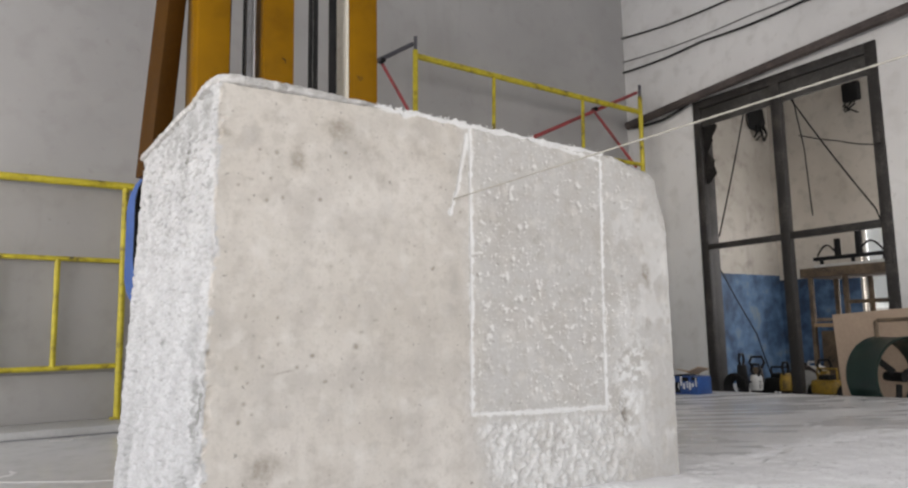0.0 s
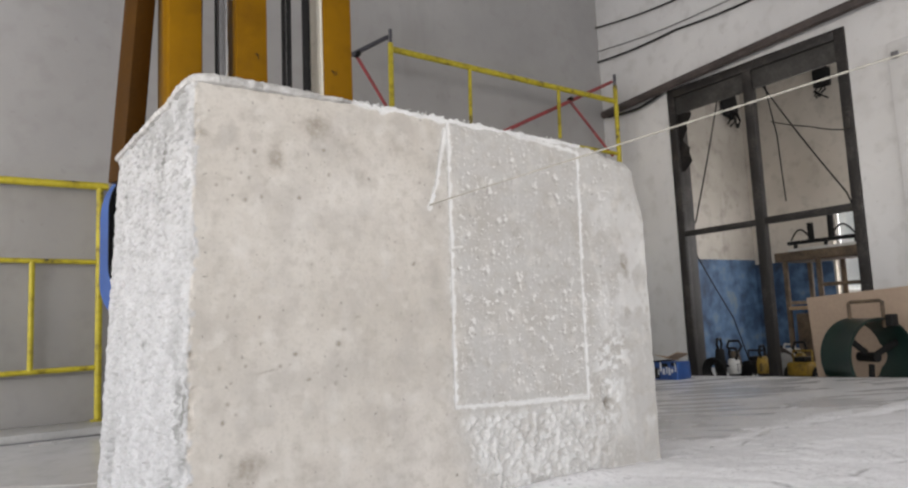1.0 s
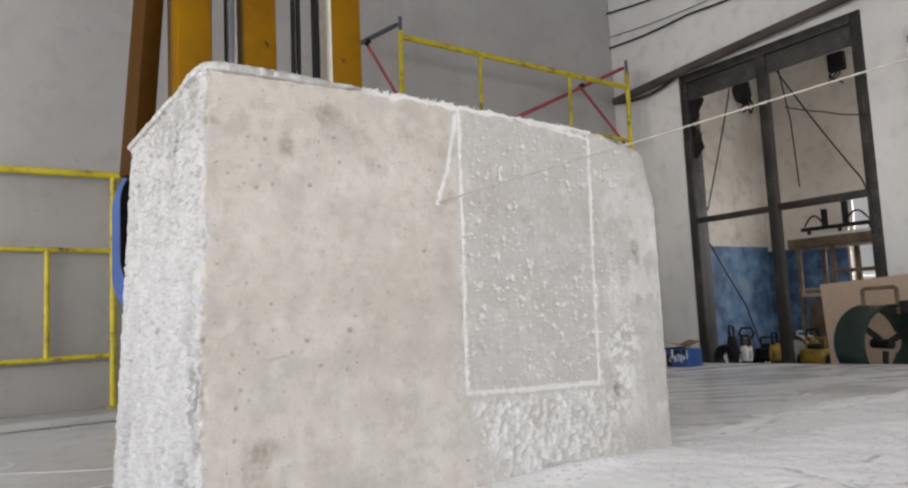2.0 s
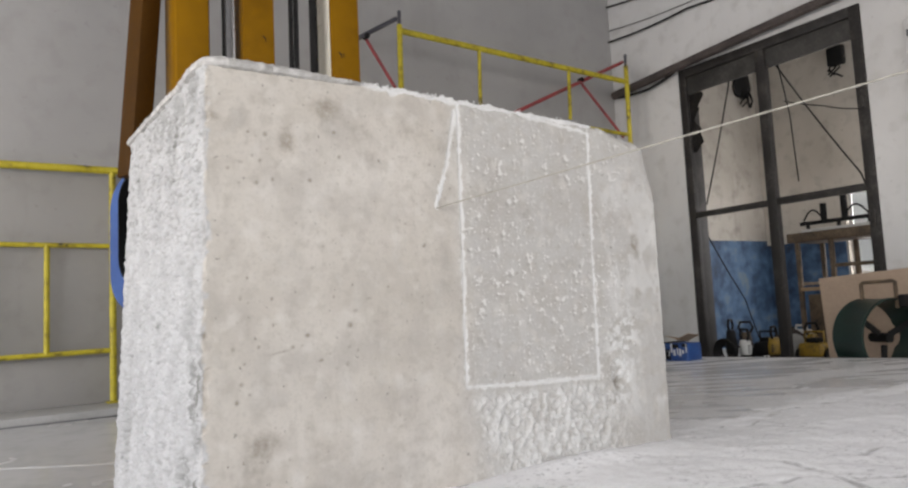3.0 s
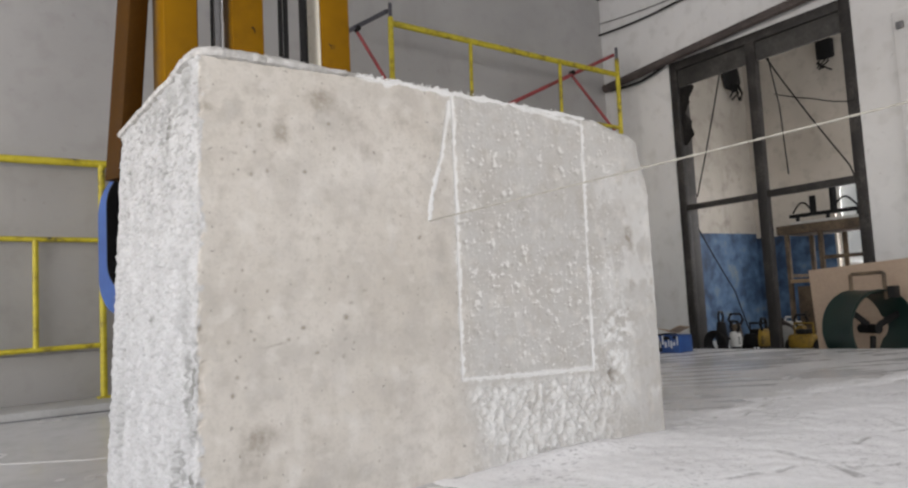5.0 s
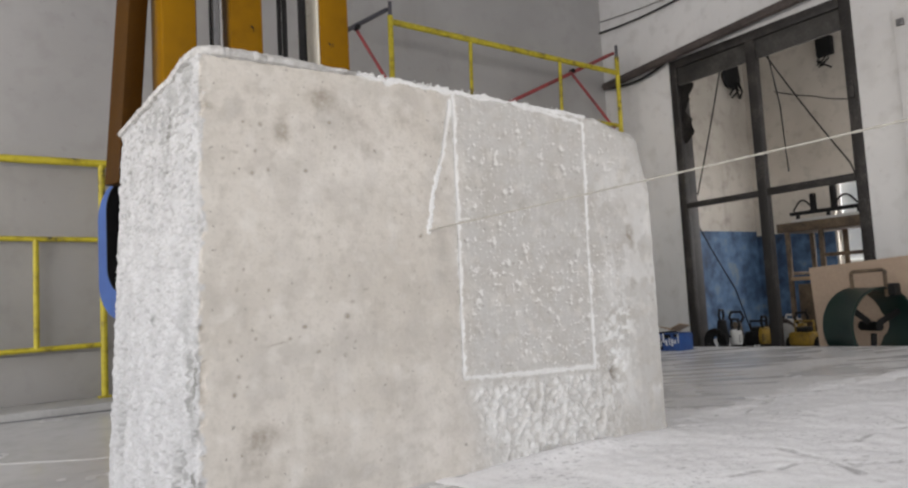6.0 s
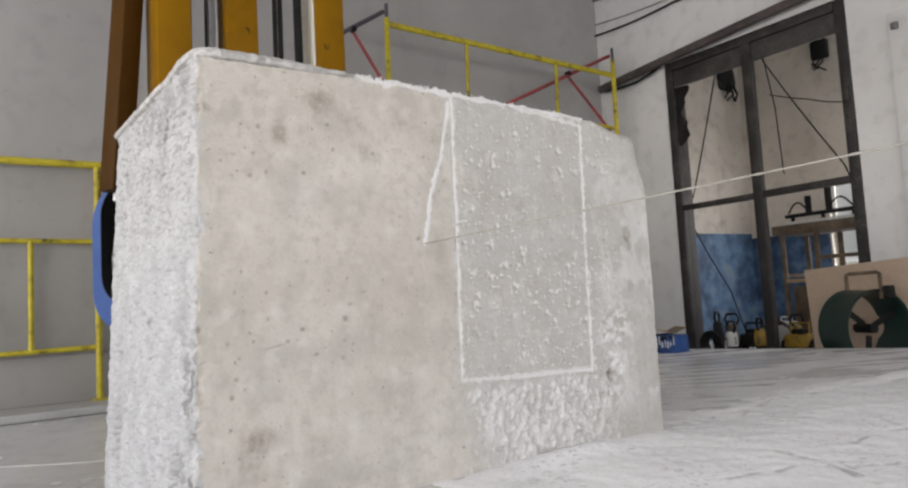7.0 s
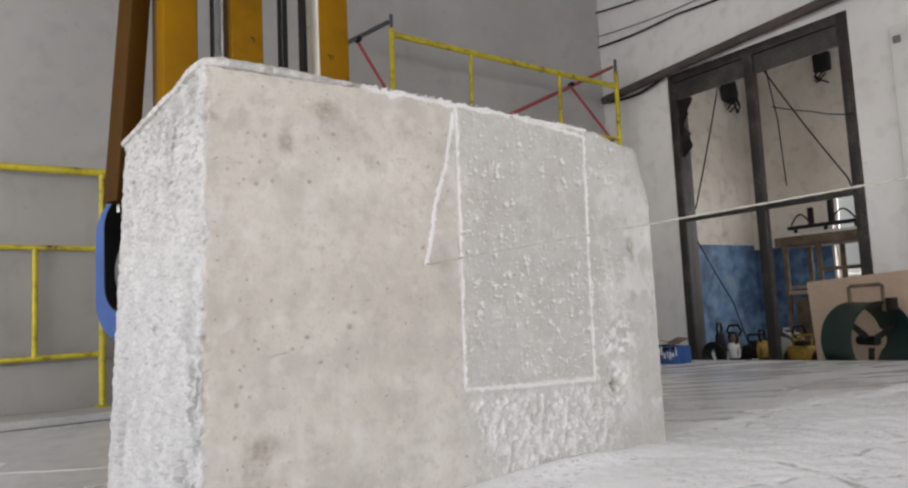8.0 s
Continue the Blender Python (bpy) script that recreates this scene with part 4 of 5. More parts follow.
def make_wire():
    """The diamond wire, drawn along y: its middle lies at the stone's face, +y leads back to the wheel."""
    bm = bmesh.new()
    add_tube(bm, [(0, y, 0) for y in np.linspace(-2.55, 1.93, 60)], 0.0029, 10)
    ob = thing("cutting_wire", "thin dusty beige diamond wire stretched through the stone", "wire")
    part("strand", bm, WIRE, ob)
    bm = bmesh.new()
    for k in range(88):
        y = -2.5 + k * 0.05
        add_lathe(bm, [(0.0029, -0.012), (0.0037, -0.010), (0.0037, 0.010), (0.0029, 0.012)], Matrix.Translation((0, y, 0)) @ pose(0, 0, 0, 90, 0, 0), 8)
    tagged(part("beading", bm, WIRE, ob, "dusty cutting beads"), kind="stuff")
    return ob


WIRE_THING = make_wire()


# ---------- scaffolds ----------
def make_frame():
    fr = thing("tube_barrier", "worn yellow tubular steel barrier standing at the wall", "barrier", (-0.4, 3.85, 0.06))
    for x in (0.142, -1.05):
        tube("post", [(x, 3.85, 0.075), (x, 3.85, 1.91)], 0.026, YELLOW, fr)
        bm = bmesh.new()
        add_box(bm, (x - 0.05, 3.80, 0.06), (x + 0.05, 3.90, 0.072), 0.002)
        part("foot_plate", bm, YELLOW, fr)
    tube("rail", [(-1.05, 3.85, 1.905), (0.20, 3.85, 1.900)], 0.029, YELLOW, fr)
    tube("rail", [(-1.05, 3.85, 1.305), (0.142, 3.85, 1.290)], 0.019, YELLOW, fr)
    tube("rail", [(-1.05, 3.85, 0.458), (0.142, 3.85, 0.468)], 0.020, YELLOW, fr)
    for x in (-0.313, -0.72):
        tube("upright", [(x, 3.85, 0.46), (x, 3.85, 1.30)], 0.021, YELLOW, fr)
    local(fr)


def make_scaffold():
    sc = thing("scaffold", "yellow tubular scaffold with red diagonal braces by the wall", "scaffold", (4.1, 3.42, 0.0))
    Y = 3.40
    for x, top in ((2.59, 3.39), (5.655, 3.44)):
        tube("post", [(x - 0.05, Y, 0.012), (x, Y, top)], 0.027, YELLOW, sc)
        tube("spigot", [(x, Y, top), (x + 0.003, Y, top + 0.14)], 0.018, DARK_TUBE, sc, "dark steel spigot")
        boxpart("foot_plate", (x - 0.11, Y - 0.06, 0.0), (x + 0.01, Y + 0.04, 0.012), YELLOW, sc)
    tube("rail", [(2.59, Y, 3.335), (5.655, Y, 3.245)], 0.030, YELLOW, sc)
    tube("rail", [(2.58, Y, 2.69), (5.63, Y, 2.60)], 0.022, YELLOW, sc)
    for x in (3.515, 4.735):
        tube("upright", [(x - 0.02, Y, 2.69), (x, Y, 3.29)], 0.020, YELLOW, sc)
    tube("brace", [(2.10, Y + 0.055, 3.16), (2.59, Y + 0.055, 3.475)], 0.022, DARK_TUBE, sc, "dark blue-grey brace tube")
    tube("brace", [(2.26, Y + 0.075, 3.235), (2.58, Y + 0.06, 2.74)], 0.016, RED, sc, "worn red brace tube")
    tube("brace", [(3.60, Y + 0.055, 2.52), (5.66, Y + 0.055, 3.505)], 0.021, RED, sc, "worn red brace tube")
    tube("brace", [(4.964, Y + 0.08, 3.19), (5.60, Y + 0.06, 2.58)], 0.016, RED, sc, "worn red brace tube")
    for p in ((2.26, 3.24), (4.964, 3.19)):
        bm = bmesh.new()
        add_lathe(bm, [(0.026, -0.03), (0.026, 0.03)], Matrix.Translation((p[0], Y + 0.055, p[1])) @ pose(0, 0, 0, 90, 0, 0), 12)
        part("pivot_pin", bm, BLACK, sc)
    local(sc)


make_frame()
make_scaffold()


# ---------- gate ----------
def make_gate():
    g = thing("gate", "tall dark grimy steel gate frame, its panels open", "gate", (6.05, 1.9, -0.085), kind="structure")
    g.name = "door_1"
    x0, x1 = 5.985, 6.055

    def bar(name, lo, hi, label=""):
        boxpart(name, lo, hi, GATE_STEEL, g, label, 0.006)

    bar("jamb", (x0, 2.822, -0.085), (x1, 2.915, 3.27))
    bar("jamb", (x0, 0.865, -0.085), (x1, 0.962, 3.27))
    bar("head", (x0, 0.962, 3.17), (x1, 2.835, 3.27))
    boxpart("head_plate", (x0 + 0.03, 0.962, 2.97), (x1 - 0.01, 2.835, 3.168), PLATE, g, "grey grimy steel plate", 0.004)
    bar("centre_post", (x0 - 0.004, 1.835, -0.085), (x1, 1.940, 3.17))
    bar("reveal", (x1 + 0.002, 2.908, -0.085), (6.298, 2.928, 3.25))
    bar("reveal", (x1 + 0.002, 0.862, -0.085), (6.298, 0.880, 3.25))
    bar("mid_rail", (x0, 1.940, 1.545), (x1, 2.835, 1.605))
    bar("mid_rail", (x0, 0.962, 1.545), (x1, 1.835, 1.615))
    # ragged dark sheet added for the grime along the left jamb
    rnd = random.Random(8)
    bm = bmesh.new()
    lft, rgt = [], []
    for k in range(22):
        z = 2.965 - k * 0.032
        w = 0.080 + 0.026 * math.sin(k * 0.42 + 1) + 0.010 * math.sin(k * 1.15) + rnd.uniform(-0.004, 0.004) - 0.0012 * k
        lft.append((2.836, z))
        rgt.append((2.836 - max(0.03, w * 1.8), z))
    front = [bm.verts.new((x0 + 0.05 + rnd.uniform(-0.01, 0.01), y, z)) for y, z in lft + rgt[::-1]]
    n = 22
    for k in range(n - 1):
        bm.faces.new((front[k], front[k + 1], front[2 * n - 2 - k], front[2 * n - 1 - k]))
    bmesh.ops.solidify(bm, geom=bm.faces[:], thickness=0.012)
    part("sealing_strip", bm, GATE_STEEL, g, "ragged dark sheet standing for grime inside the jamb")
    for z in (0.7, 1.2, 2.3):
        bar("hinge", (x0 - 0.025, 0.885, z), (x0, 0.935, z + 0.16))
    local(g)


make_gate()


def rope(pts, r, name, label, category="cable", m=None, group="", sag=0.02):
    """A slack line through points."""
    bm = bmesh.new()
    pts = [Vector(p) for p in pts]
    fine = []
    for a, b in zip(pts, pts[1:]):
        for k in range(8):
            t = k / 8
            fine.append(a.lerp(b, t) + Vector((0, 0, -sag * math.sin(math.pi * t) * (b - a).length)))
    fine.append(pts[-1])
    add_tube(bm, fine, r, 8)
    return single(name, bm, m or BLACK, label, category, group)


HANG = "dark cable slung across the gate opening"
rope([(6.28, 2.40, 3.27), (6.24, 2.86, 1.71)], 0.008, "cable", HANG, group="slung cables")
rope([(6.30, 2.98, 1.46), (6.5, 2.649, 0.60), (6.6, 2.5, -0.07)], 0.007, "cable", HANG, group="slung cables")
rope([(6.22, 1.98, 3.27), (6.20, 1.10, 1.75), (6.14, 0.99, 1.5)], 0.008, "cable", HANG, group="slung cables")
rope([(6.25, 1.88, 3.27), (6.30, 1.80, 2.5), (6.30, 1.77, 1.79)], 0.007, "cable", HANG, group="slung cables")
rope([(6.45, 1.94, 2.70), (6.5, 1.55, 2.55), (6.14, 0.99, 2.33)], 0.006, "cable", HANG, group="slung cables")

# pipe and wires along the wall
rope([(5.91, 3.86, 3.235), (5.91, 2.74, 3.300), (5.91, 1.70, 3.355), (5.91, 0.54, 3.41), (5.91, -2.5, 3.5), (5.91, -9.0, 3.6)], 0.053, "pipe", "dark brown lagged pipe running along the wall", "pipe", PIPE, sag=0.0)
rope([(5.93, 3.80, 3.20), (5.93, 3.3, 3.17), (5.93, 2.93, 3.25)], 0.016, "hose", "black hose drooping below the pipe", "hose")
rope([(5.965, 3.94, 4.44), (5.965, 2.4, 4.28), (5.965, -3.0, 4.3)], 0.011, "cable", "thin dark cable fixed along the wall", group="wall cables")
rope([(5.965, 3.94, 3.975), (5.965, 2.7, 3.94), (5.965, 1.5, 3.90), (5.965, -5.0, 3.95)], 0.013, "cable", "thin dark cable fixed along the wall", group="wall cables")
rope([(5.97, 3.94, 4.12), (5.97, 2.04, 4.0), (5.97, -5.0, 4.1)], 0.006, "cable", "thin dark cable fixed along the wall", group="wall cables", m=GREY_METAL)


# ---------- things by the gate ----------
def make_pack():
    p = thing("packaging_box", "blue and white printed carton with torn brown flaps on the floor", "carton", (5.02, 2.31, 0.045))
    bm = bmesh.new()
    add_box(bm, (4.90, 2.19, 0.045), (5.10, 2.47, 0.222), 0.012, 2)
    part("carton", bm, PACK_BLUE, p)
    rnd = random.Random(2)
    for k in range(7):
        y = 2.205 + k * 0.034
        h = rnd.uniform(0.03, 0.09)
        z = rnd.uniform(0.08, 0.13)
        boxpart("printed_bar", (4.8965, y, z), (4.8995, y + rnd.uniform(0.010, 0.026), z + h), PACK_WHITE, p, bevel=0)
    for y0, y1, tilt in ((2.19, 2.34, 24), (2.31, 2.47, -12)):
        bm = bmesh.new()
        add_box(bm, (-0.09, -(y1 - y0) / 2, 0), (0.09, (y1 - y0) / 2, 0.006), 0.002, 1)
        bmesh.ops.transform(bm, matrix=pose(5.00, (y0 + y1) / 2, 0.24 + abs(tilt) * 0.0012, -tilt, 8, 4), verts=bm.verts)
        part("flap", bm, CARDBOARD, p, "brown cardboard flap")
    for q, (y, z, w, h) in enumerate(((2.40, 0.06, 0.06, 0.10), (2.30, 0.17, 0.08, 0.04), (2.20, 0.185, 0.06, 0.03))):
        boxpart("torn_patch", (4.8972, y, z), (4.8998, y + w, z + h), BLACK, p, "torn dark patch", 0)
    boxpart("black_tape", (4.893, 2.38, 0.216), (5.107, 2.475, 0.228), BLACK, p, "black tape strip", 0.002)
    local(p)


def make_board():
    bm = bmesh.new()
    add_box(bm, (-0.009, -1.95, 0), (0.009, 0, 0.86), 0.002)
    bmesh.ops.transform(bm, matrix=pose(5.93, 1.40, -0.085, -3.4, 1.2, 0), verts=bm.verts)
    low = min(v.co.z for v in bm.verts)
    bmesh.ops.translate(bm, vec=(0, 0, -0.085 - low), verts=bm.verts)
    single("fibreboard_sheet", bm, TAN_BOARD, "tan fibreboard sheet leaning against the wall by the gate", "board")


def make_reel():
    r = thing("cable_reel", "dark green open drum reel with a square carrying frame", "reel", (5.60, 0.70, -0.085))
    R, cz = 0.325, 0.245
    ax = pose(5.60, 0.735, cz, 90, 0, -20)
    bm = bmesh.new()
    add_lathe(bm, [(R - 0.012, 0.11), (R, 0.115), (R + 0.006, 0.10), (R, 0.085), (R, -0.19), (R + 0.006, -0.205), (R, -0.22), (R - 0.012, -0.220), (R - 0.03, -0.20), (R - 0.03, 0.07), (R - 0.012, 0.11)], ax, 48, caps=False)
    part("drum", bm, GREEN, r)
    bm = bmesh.new()
    add_lathe(bm, [(0.015, -0.14), (0.04, -0.14), (0.04, 0.05), (0.015, 0.05)], ax, 20)
    part("hub", bm, BLACK, r, "black hub")
    for k in range(3):
        a = k * math.tau / 3 + 0.4
        bm = bmesh.new()
        add_box(bm, (0.06, -0.025, -0.02), (R - 0.02, 0.025, 0.0), 0.004)
        bmesh.ops.transform(bm, matrix=ax @ Matrix.Rotation(a, 4, "Z"), verts=bm.verts)
        part("spoke", bm, BLACK, r, "black steel spoke")
    bm = bmesh.new()
    add_tube(bm, [(5.62, 0.90, 0.49), (5.62, 0.90, 0.700), (5.62, 0.88, 0.710), (5.62, 0.645, 0.715), (5.62, 0.625, 0.705), (5.62, 0.625, 0.49)], 0.016, 10)
    part("carrying_frame", bm, RUST, r, "dark brown square carrying frame")
    bm = bmesh.new()
    add_tube(bm, [(5.58, 1.10, 0.33), (5.58, 0.95, 0.30)], 0.012, 8)
    part("crank", bm, BLACK, r, "black crank")
    for y in (0.55, 0.80):
        boxpart("foot", (5.42, y - 0.02, -0.085), (5.80, y + 0.02, -0.055), BLACK, r, "black steel foot")
    bm = bmesh.new()
    add_box(bm, (5.50, 0.50, 0.50), (5.60, 0.56, 0.60), 0.01)
    part("bracket", bm, BLACK, r)
    local(r)


def make_hammer(x, y, body, label, h=0.38, turn=0.0):
    """A squat power tool on its end: motor, collar, D handle, chisel shank."""
    t = thing("power_tool", label, "power tool", (x, y, -0.085), group="tools by the gate")
    at = Matrix.Translation((x, y, -0.085)) @ Matrix.Rotation(turn, 4, "Z")

    def add(name, bm, m, lab=""):
        bmesh.ops.transform(bm, matrix=at, verts=bm.verts)
        part(name, bm, m, t, lab)

    bm = bmesh.new()
    add_lathe(bm, [(0.02, 0.0), (0.075, 0.0), (0.08, 0.02), (0.06, 0.06), (0.055, 0.10)], Matrix.Identity(4), 18)
    add("foot", bm, BLACK)
    bm = bmesh.new()
    add_lathe(bm, [(0.045, 0.10), (0.062, 0.11), (0.066, 0.17), (0.058, 0.24), (0.045, h - 0.11)], Matrix.Identity(4), 18)
    add("motor", bm, body)
    bm = bmesh.new()
    for k in range(4):
        add_box(bm, (-0.068, -0.012, 0.13 + k * 0.022), (0.068, 0.012, 0.14 + k * 0.022), 0.002, 1)
    add("vent", bm, BLACK)
    bm = bmesh.new()
    add_tube(bm, [(-0.04, 0, h - 0.12), (-0.075, 0, h - 0.06), (-0.05, 0, h), (0.05, 0, h), (0.075, 0, h - 0.06), (0.04, 0, h - 0.12)], 0.014, 10)
    add("handle", bm, BLACK, "black D handle")
    bm = bmesh.new()
    add_tube(bm, [(0, 0.06, 0.19), (0, 0.13, 0.20), (0, 0.15, 0.23)], 0.012, 8)
    add("side_grip", bm, BLACK)
    local(t)


def make_machine(x, y, body, label):
    """A low two-wheeled motor unit with a carrying bar."""
    t = thing("motor_unit", label, "machine", (x, y, -0.085), group="tools by the gate")
    bm = bmesh.new()
    add_box(bm, (x - 0.10, y - 0.13, 0.0), (x + 0.10, y + 0.13, 0.14), 0.03, 3)
    part("housing", bm, body, t)
    for dy in (-0.15, 0.15):
        bm = bmesh.new()
        add_lathe(bm, [(0.02, -0.02), (0.085, -0.02), (0.09, 0), (0.085, 0.02), (0.02, 0.02)], pose(x, y + dy, 0.005, 90, 0, 0), 20)
        part("wheel", bm, BLACK, t)
    bm = bmesh.new()
    add_tube(bm, [(x, y - 0.10, 0.13), (x, y - 0.10, 0.25), (x, y + 0.10, 0.25), (x, y + 0.10, 0.13)], 0.012, 8)
    part("carrying_bar", bm, body, t)
    bm = bmesh.new()
    add_box(bm, (x - 0.06, y - 0.06, 0.14), (x + 0.06, y + 0.06, 0.19), 0.012, 2)
    part("cover", bm, BLACK, t, "black cover")
    local(t)


make_pack()
make_board()
make_reel()
make_hammer(6.10, 2.58, BLACK, "black drum-like power tool standing on the floor", 0.47, 0.3)
make_hammer(6.05, 2.38, PALE_GREY, "pale grey power tool with black handle on the floor", 0.37, 1.2)


def make_coil(x, y, r, label, m):
    """A coil of hose standing against the tools."""
    c = thing("hose_coil", label, "hose", (x, y, -0.085))
    rnd = random.Random(int(r * 1000))
    for k in range(4):
        bm = bmesh.new()
        rr = r - 0.012 * k
        pts = [(x + (k - 1.5) * 0.024 + rnd.uniform(-0.004, 0.004), y + rr * math.cos(a), -0.085 + r + 0.011 + rr * math.sin(a)) for a in np.linspace(0, math.tau, 40, endpoint=False)]
        add_tube(bm, pts, 0.0125, 8, closed=True)
        part("loop", bm, m, c)
    local(c)


make_coil(5.95, 2.54, 0.13, "coil of black rubber hose standing on edge", BLACK)
make_coil(6.42, 2.06, 0.17, "coil of dark brown hose standing on edge", PIPE)
make_hammer(6.20, 2.14, TOOL_YELLOW, "yellow power tool with black handle on the floor", 0.39, 0.2)
make_machine(6.30, 1.76, TOOL_YELLOW, "yellow and black motor unit with wheels on the floor")
make_hammer(6.62, 1.74, PALE_GREY, "pale grey power tool with black handle on the floor", 0.42, 0.9)
make_hammer(6.25, 2.50, RUST, "rusty brown power tool standing on the floor", 0.44, 2.0)
make_machine(6.32, 2.28, BLACK, "black motor unit with wheels on the floor")
make_hammer(6.48, 1.60, TOOL_YELLOW, "yellow power tool with black handle on the floor", 0.43, 1.6)
make_hammer(6.70, 2.02, TOOL_YELLOW, "yellow power tool with black handle on the floor", 0.40, 2.6)


def make_can(x, y):
    """A squat plastic jerry can with a handle and a cap."""
    c = thing("jerry_can", "dirty white plastic jerry can on the floor", "canister", (x, y, -0.085))
    bm = bmesh.new()
    add_box(bm, (x - 0.07, y - 0.13, -0.085), (x + 0.07, y + 0.13, 0.24), 0.025, 3)
    part("body", bm, PALE_GREY, c)
    tube("handle", [(x, y - 0.09, 0.235), (x, y - 0.08, 0.285), (x, y + 0.03, 0.285), (x, y + 0.04, 0.235)], 0.012, PALE_GREY, c, sides=8)
    bm = bmesh.new()
    add_lathe(bm, [(0.005, 0.238), (0.028, 0.238), (0.028, 0.268), (0.024, 0.272), (0.005, 0.272)], Matrix.Translation((x, y + 0.085, 0)), 16)
    part("cap", bm, BLACK, c, "black screw cap")
    local(c)


make_can(6.85, 2.25)


def make_rack():
    k = thing("steel_rack", "rusty brown steel rack with timber shelf in the next room", "rack", (7.05, 1.8, -0.085))
    for x in (6.85, 7.35):
        for y in (2.18, 1.80, 1.30):
            boxpart("post", (x - 0.022, y - 0.022, -0.085), (x + 0.022, y + 0.022, 1.22), RUST, k)
    for y in (2.18, 1.30):
        boxpart("side_rail", (6.872, y - 0.018, 0.72), (7.328, y + 0.018, 0.76), RUST, k)
    boxpart("front_rail", (6.835, 1.322, 0.90), (6.865, 1.778, 0.94), RUST, k)
    boxpart("top", (6.78, 1.22, 1.20), (7.42, 2.26, 1.30), RUST, k, "dark brown stained top", 0.006)
    boxpart("shelf", (6.80, 1.823, 0.66), (7.40, 2.157, 0.70), TIMBER, k, "brown timber shelf")
    boxpart("locker", (6.90, 1.86, -0.085), (7.30, 2.14, 0.62), RUST, k, "dark rusty locker")
    local(k)
    c = thing("clamp_stand", "black clamp stand with upright cylinders on the rack", "clamp", (6.95, 1.75, 1.30))
    boxpart("bed", (6.84, 1.32, 1.30), (7.10, 2.12, 1.335), PALE_GREY, c, "pale grey bed")
    boxpart("cross_arm", (6.86, 1.30, 1.38), (6.92, 2.14, 1.42), BLACK, c)
    for y in (1.40, 1.72, 2.06):
        boxpart("bracket", (6.88, y - 0.02, 1.335), (6.90, y + 0.02, 1.38), BLACK, c)
    for y, top in ((1.88, 1.60), (1.655, 1.68)):
        tube("cylinder", [(6.90, y, 1.42), (6.90, y, top)], 0.034, BLACK, c)
    for a, b in ((2.10, 1.88), (1.655, 1.40)):
        bm = bmesh.new()
        add_tube(bm, [(6.88, a + (b - a) * q / 10, 1.43 + 0.11 * math.sin(math.pi * q / 10)) for q in range(11)], 0.010, 8)
        part("hose", bm, BLACK, c)
    local(c)


make_rack()


def wall_box(y, z, w, h, label):
    """A burnt-out recess box with ragged wires, on the far wall."""
    b = thing("junction_box", label, "junction box", (8.99, y, z), kind="")
    boxpart("casing", (8.90, y - w / 2, z - h / 2), (8.998, y + w / 2, z + h / 2), BLACK, b, bevel=0.02)
    rnd = random.Random(int(y * 100))
    for q in range(4):
        yy = y + rnd.uniform(-w / 2, w / 2)
        tube("wire_end", [(8.92, yy, z - h / 2 + 0.02), (8.88, yy + rnd.uniform(-0.1, 0.1), z - h / 2 - 0.06), (8.90, yy + rnd.uniform(-0.14, 0.14), z - h / 2 - rnd.uniform(0.08, 0.2))], 0.012, BLACK, b, sides=6)
    local(b)


wall_box(2.65, 3.83, 0.22, 0.26, "black soot-stained box on the far wall")


def make_lamp_box():
    b = thing("junction_box", "black burnt junction box with hanging wires on the wall", "junction box", (8.66, 3.93, 3.72))
    bm = bmesh.new()
    g = bmesh.ops.create_icosphere(bm, subdivisions=3, radius=1)
    for v in bm.verts:
        k = 1 + 0.35 * noise.noise(v.co * 2.1 + Vector((4, 1, 7)))
        v.co = Vector((8.66 + v.co.x * 0.20 * k, 3.91 + v.co.y * 0.05, 3.77 + v.co.z * 0.22 * k))
        v.co.y = min(v.co.y, 3.943)
    part("casing", bm, BLACK, b)
    rnd = random.Random(31)
    for q in range(5):
        x0 = 8.62 + 0.04 * q
        tube("wire_end", [(x0, 3.88, 3.66), (x0 + rnd.uniform(-0.05, 0.1), 3.85, 3.52), (x0 + rnd.uniform(-0.1, 0.12), 3.88, 3.44 + rnd.uniform(-0.04, 0.08))], 0.014, BLACK, b, sides=6)
    local(b)


make_lamp_box()


def make_pane():
    bm = bmesh.new()
    add_box(bm, (9.10, 1.56, 0.86), (9.106, 2.74, 1.99), 0)
    ob = single("window_1", bm, FROSTED, "frosted glass pane of the small window", "window", kind="structure")
    ob.visible_shadow = False
    bm = bmesh.new()
    for y in (1.56, 2.13, 2.70):
        add_box(bm, (9.07, y, 0.85), (9.097, y + 0.04, 2.0), 0.003)
    for z in (0.855, 1.40, 1.955):
        add_box(bm, (9.068, 1.55, z), (9.0985, 2.75, z + 0.04), 0.003)
    part("window_frame", bm, PALE_GREY, ob)


make_pane()


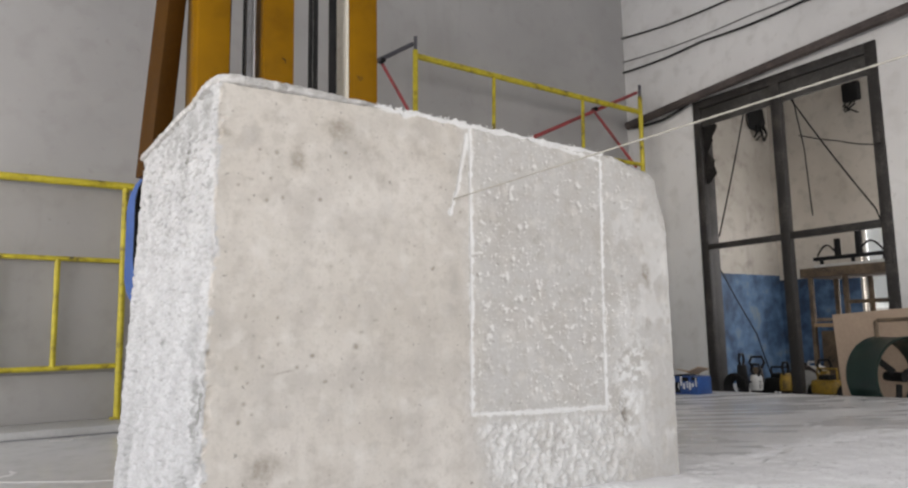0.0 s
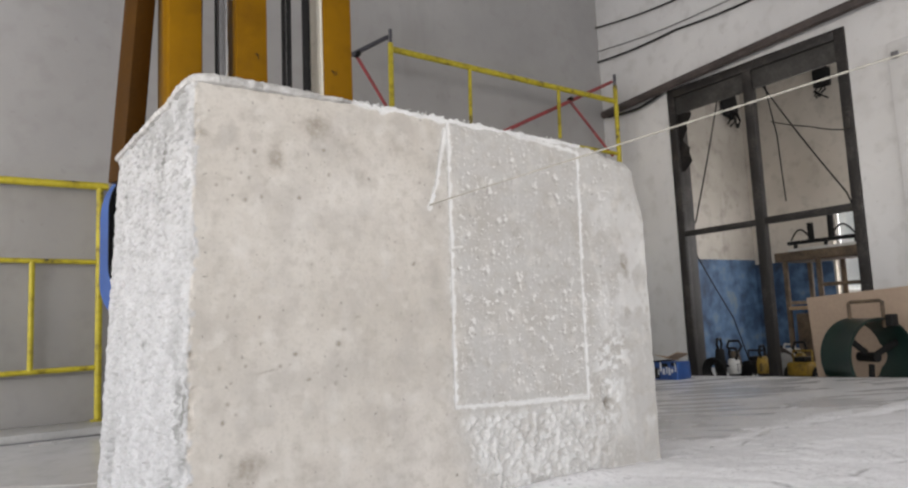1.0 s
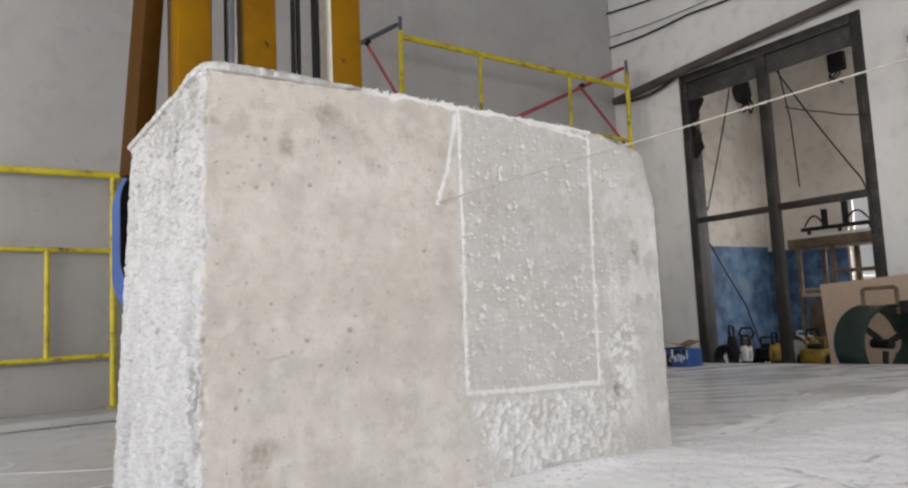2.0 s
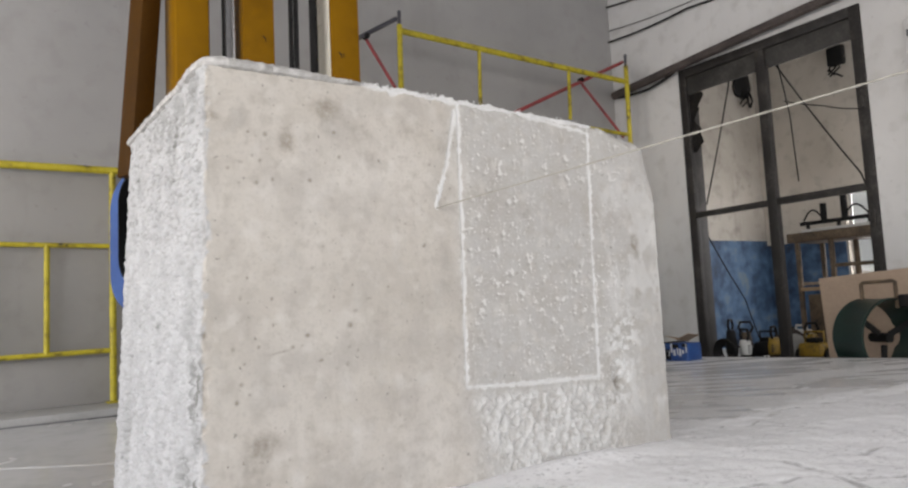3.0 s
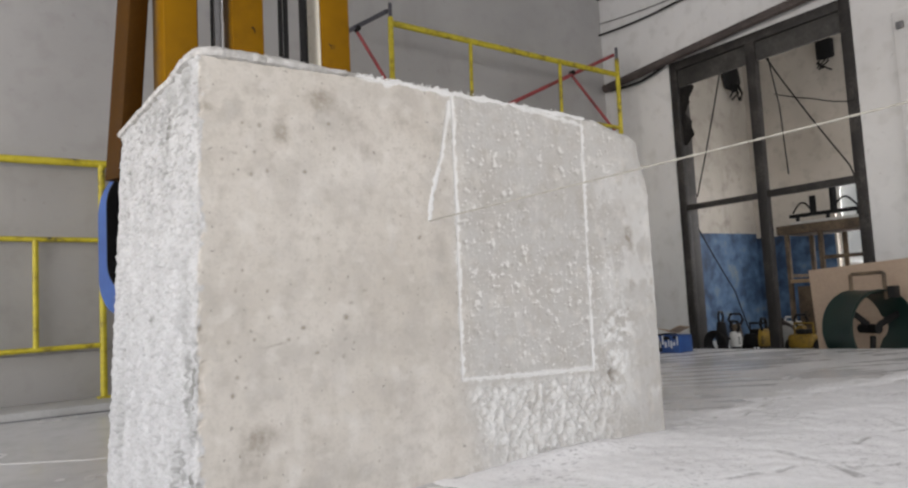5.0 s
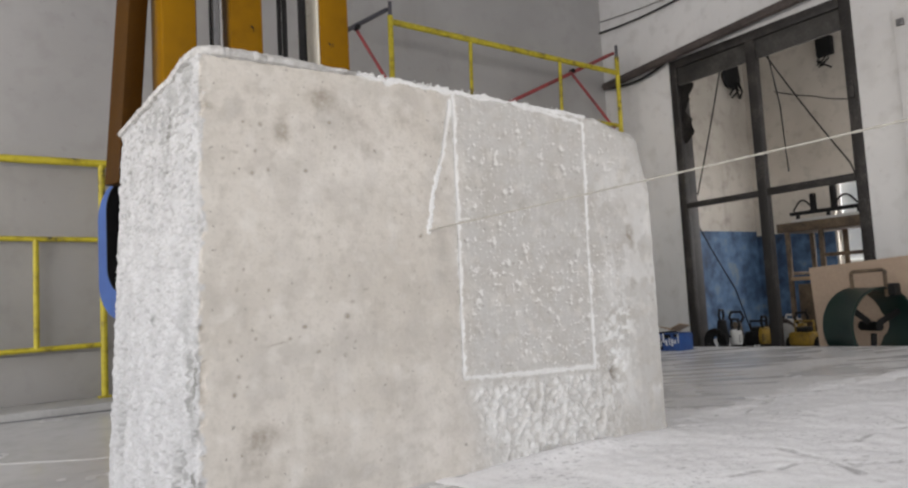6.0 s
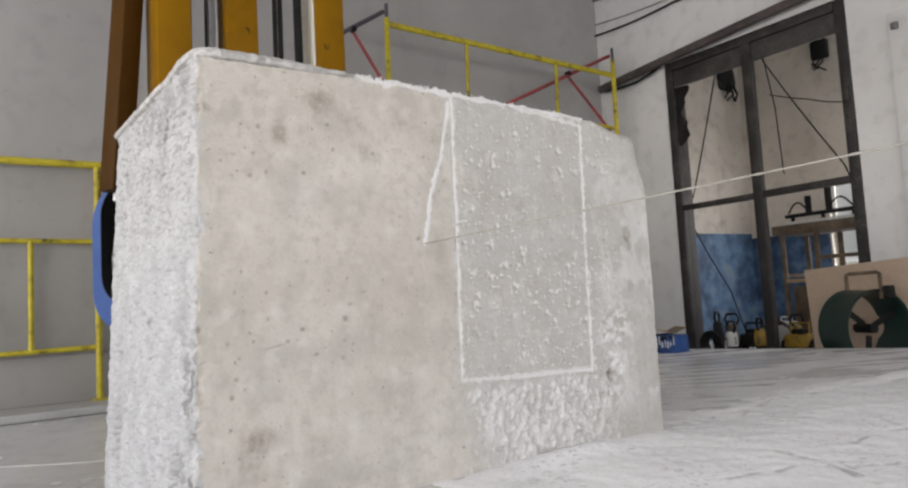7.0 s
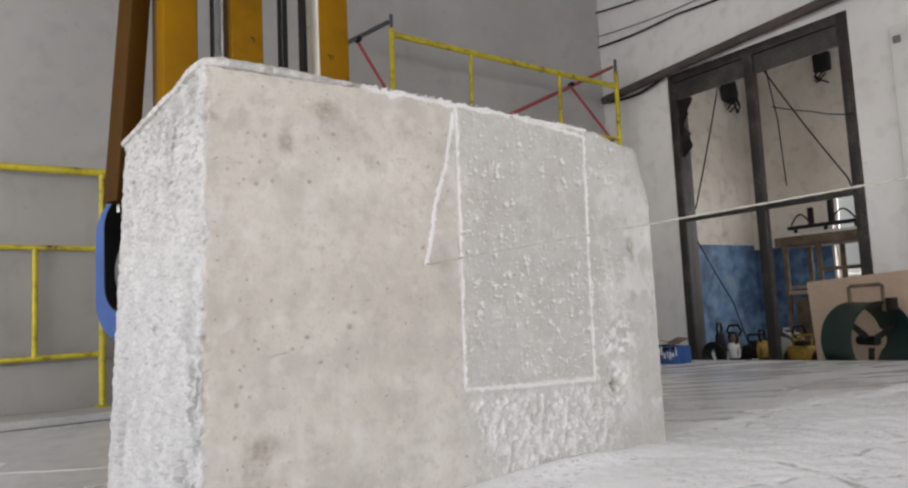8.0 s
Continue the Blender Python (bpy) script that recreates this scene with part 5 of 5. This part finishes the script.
def make_socket(y, z, w):
    b = thing("wall_socket", "small grey square socket box on the white wall", "socket", (5.955, y, z))
    bm = bmesh.new()
    add_box(bm, (5.925, y - w / 2, z - w / 2), (5.955, y + w / 2, z + w / 2), 0.006)
    part("box", bm, GREY_METAL, b)
    bm = bmesh.new()
    add_lathe(bm, [(0.005, 0), (w * 0.28, 0), (w * 0.25, 0.006)], pose(5.925, y, z, 0, -90, 0), 14)
    part("cover", bm, GREY_METAL, b)
    local(b)


make_socket(0.44, 2.83, 0.06)


# ---------- what moves ----------
WIRE_ROWS = [(0, 1.192, 0.148), (1, 1.148, 0.140), (2, 1.104, 0.132), (3.5, 1.040, 0.120), (4.5, 0.999, 0.108), (6.5, 0.915, 0.089), (7, 0.894, 0.084), (8, 0.851, 0.074)]
# the whole saw creeps along its rails, and the guard goes down on it: time, x, z in the hall
SAW_ROWS = [(0, 0.0), (2, -0.0115), (4, -0.024), (6, -0.037), (8, -0.052)]
GUARD_ROWS = [(0, 0.143, 0.825), (2, 0.125, 0.765), (4, 0.110, 0.705), (6.5, 0.099, 0.634), (8, 0.085, 0.597)]


def wire_z(t):
    return float(np.interp(t, [r[0] for r in WIRE_ROWS], [r[1] for r in WIRE_ROWS]))


def motions():
    walk(WIRE_THING, [(t, pose(cut_x(z), 0.0, z, -math.degrees(math.atan(k)), 0, 25.0)) for t, z, k in WIRE_ROWS])
    walk(SAW, [(t, pose(SAW_AT.x + d, SAW_AT.y, SAW_AT.z)) for t, d in SAW_ROWS])
    for_saw = [float(np.interp(t, [r[0] for r in SAW_ROWS], [r[1] for r in SAW_ROWS])) for t, _, _ in GUARD_ROWS]
    walk(GUARD, [(t, pose(x - SAW_AT.x - d, 1.94 - SAW_AT.y, z - SAW_AT.z, 0, 0, 115)) for (t, x, z), d in zip(GUARD_ROWS, for_saw)])
    for z, cake in CAKES:
        due = min(7.85, max(0.12, 8.0 * (1.192 - z - 0.006) / (1.192 - 0.851)))
        hid, out = pose(cut_x(z), 0.030, z), pose(cut_x(z), 0.0, z)
        walk(cake, [(0, hid), (due - 0.1, hid), (due + 0.1, out), (8.0, out)])


motions()
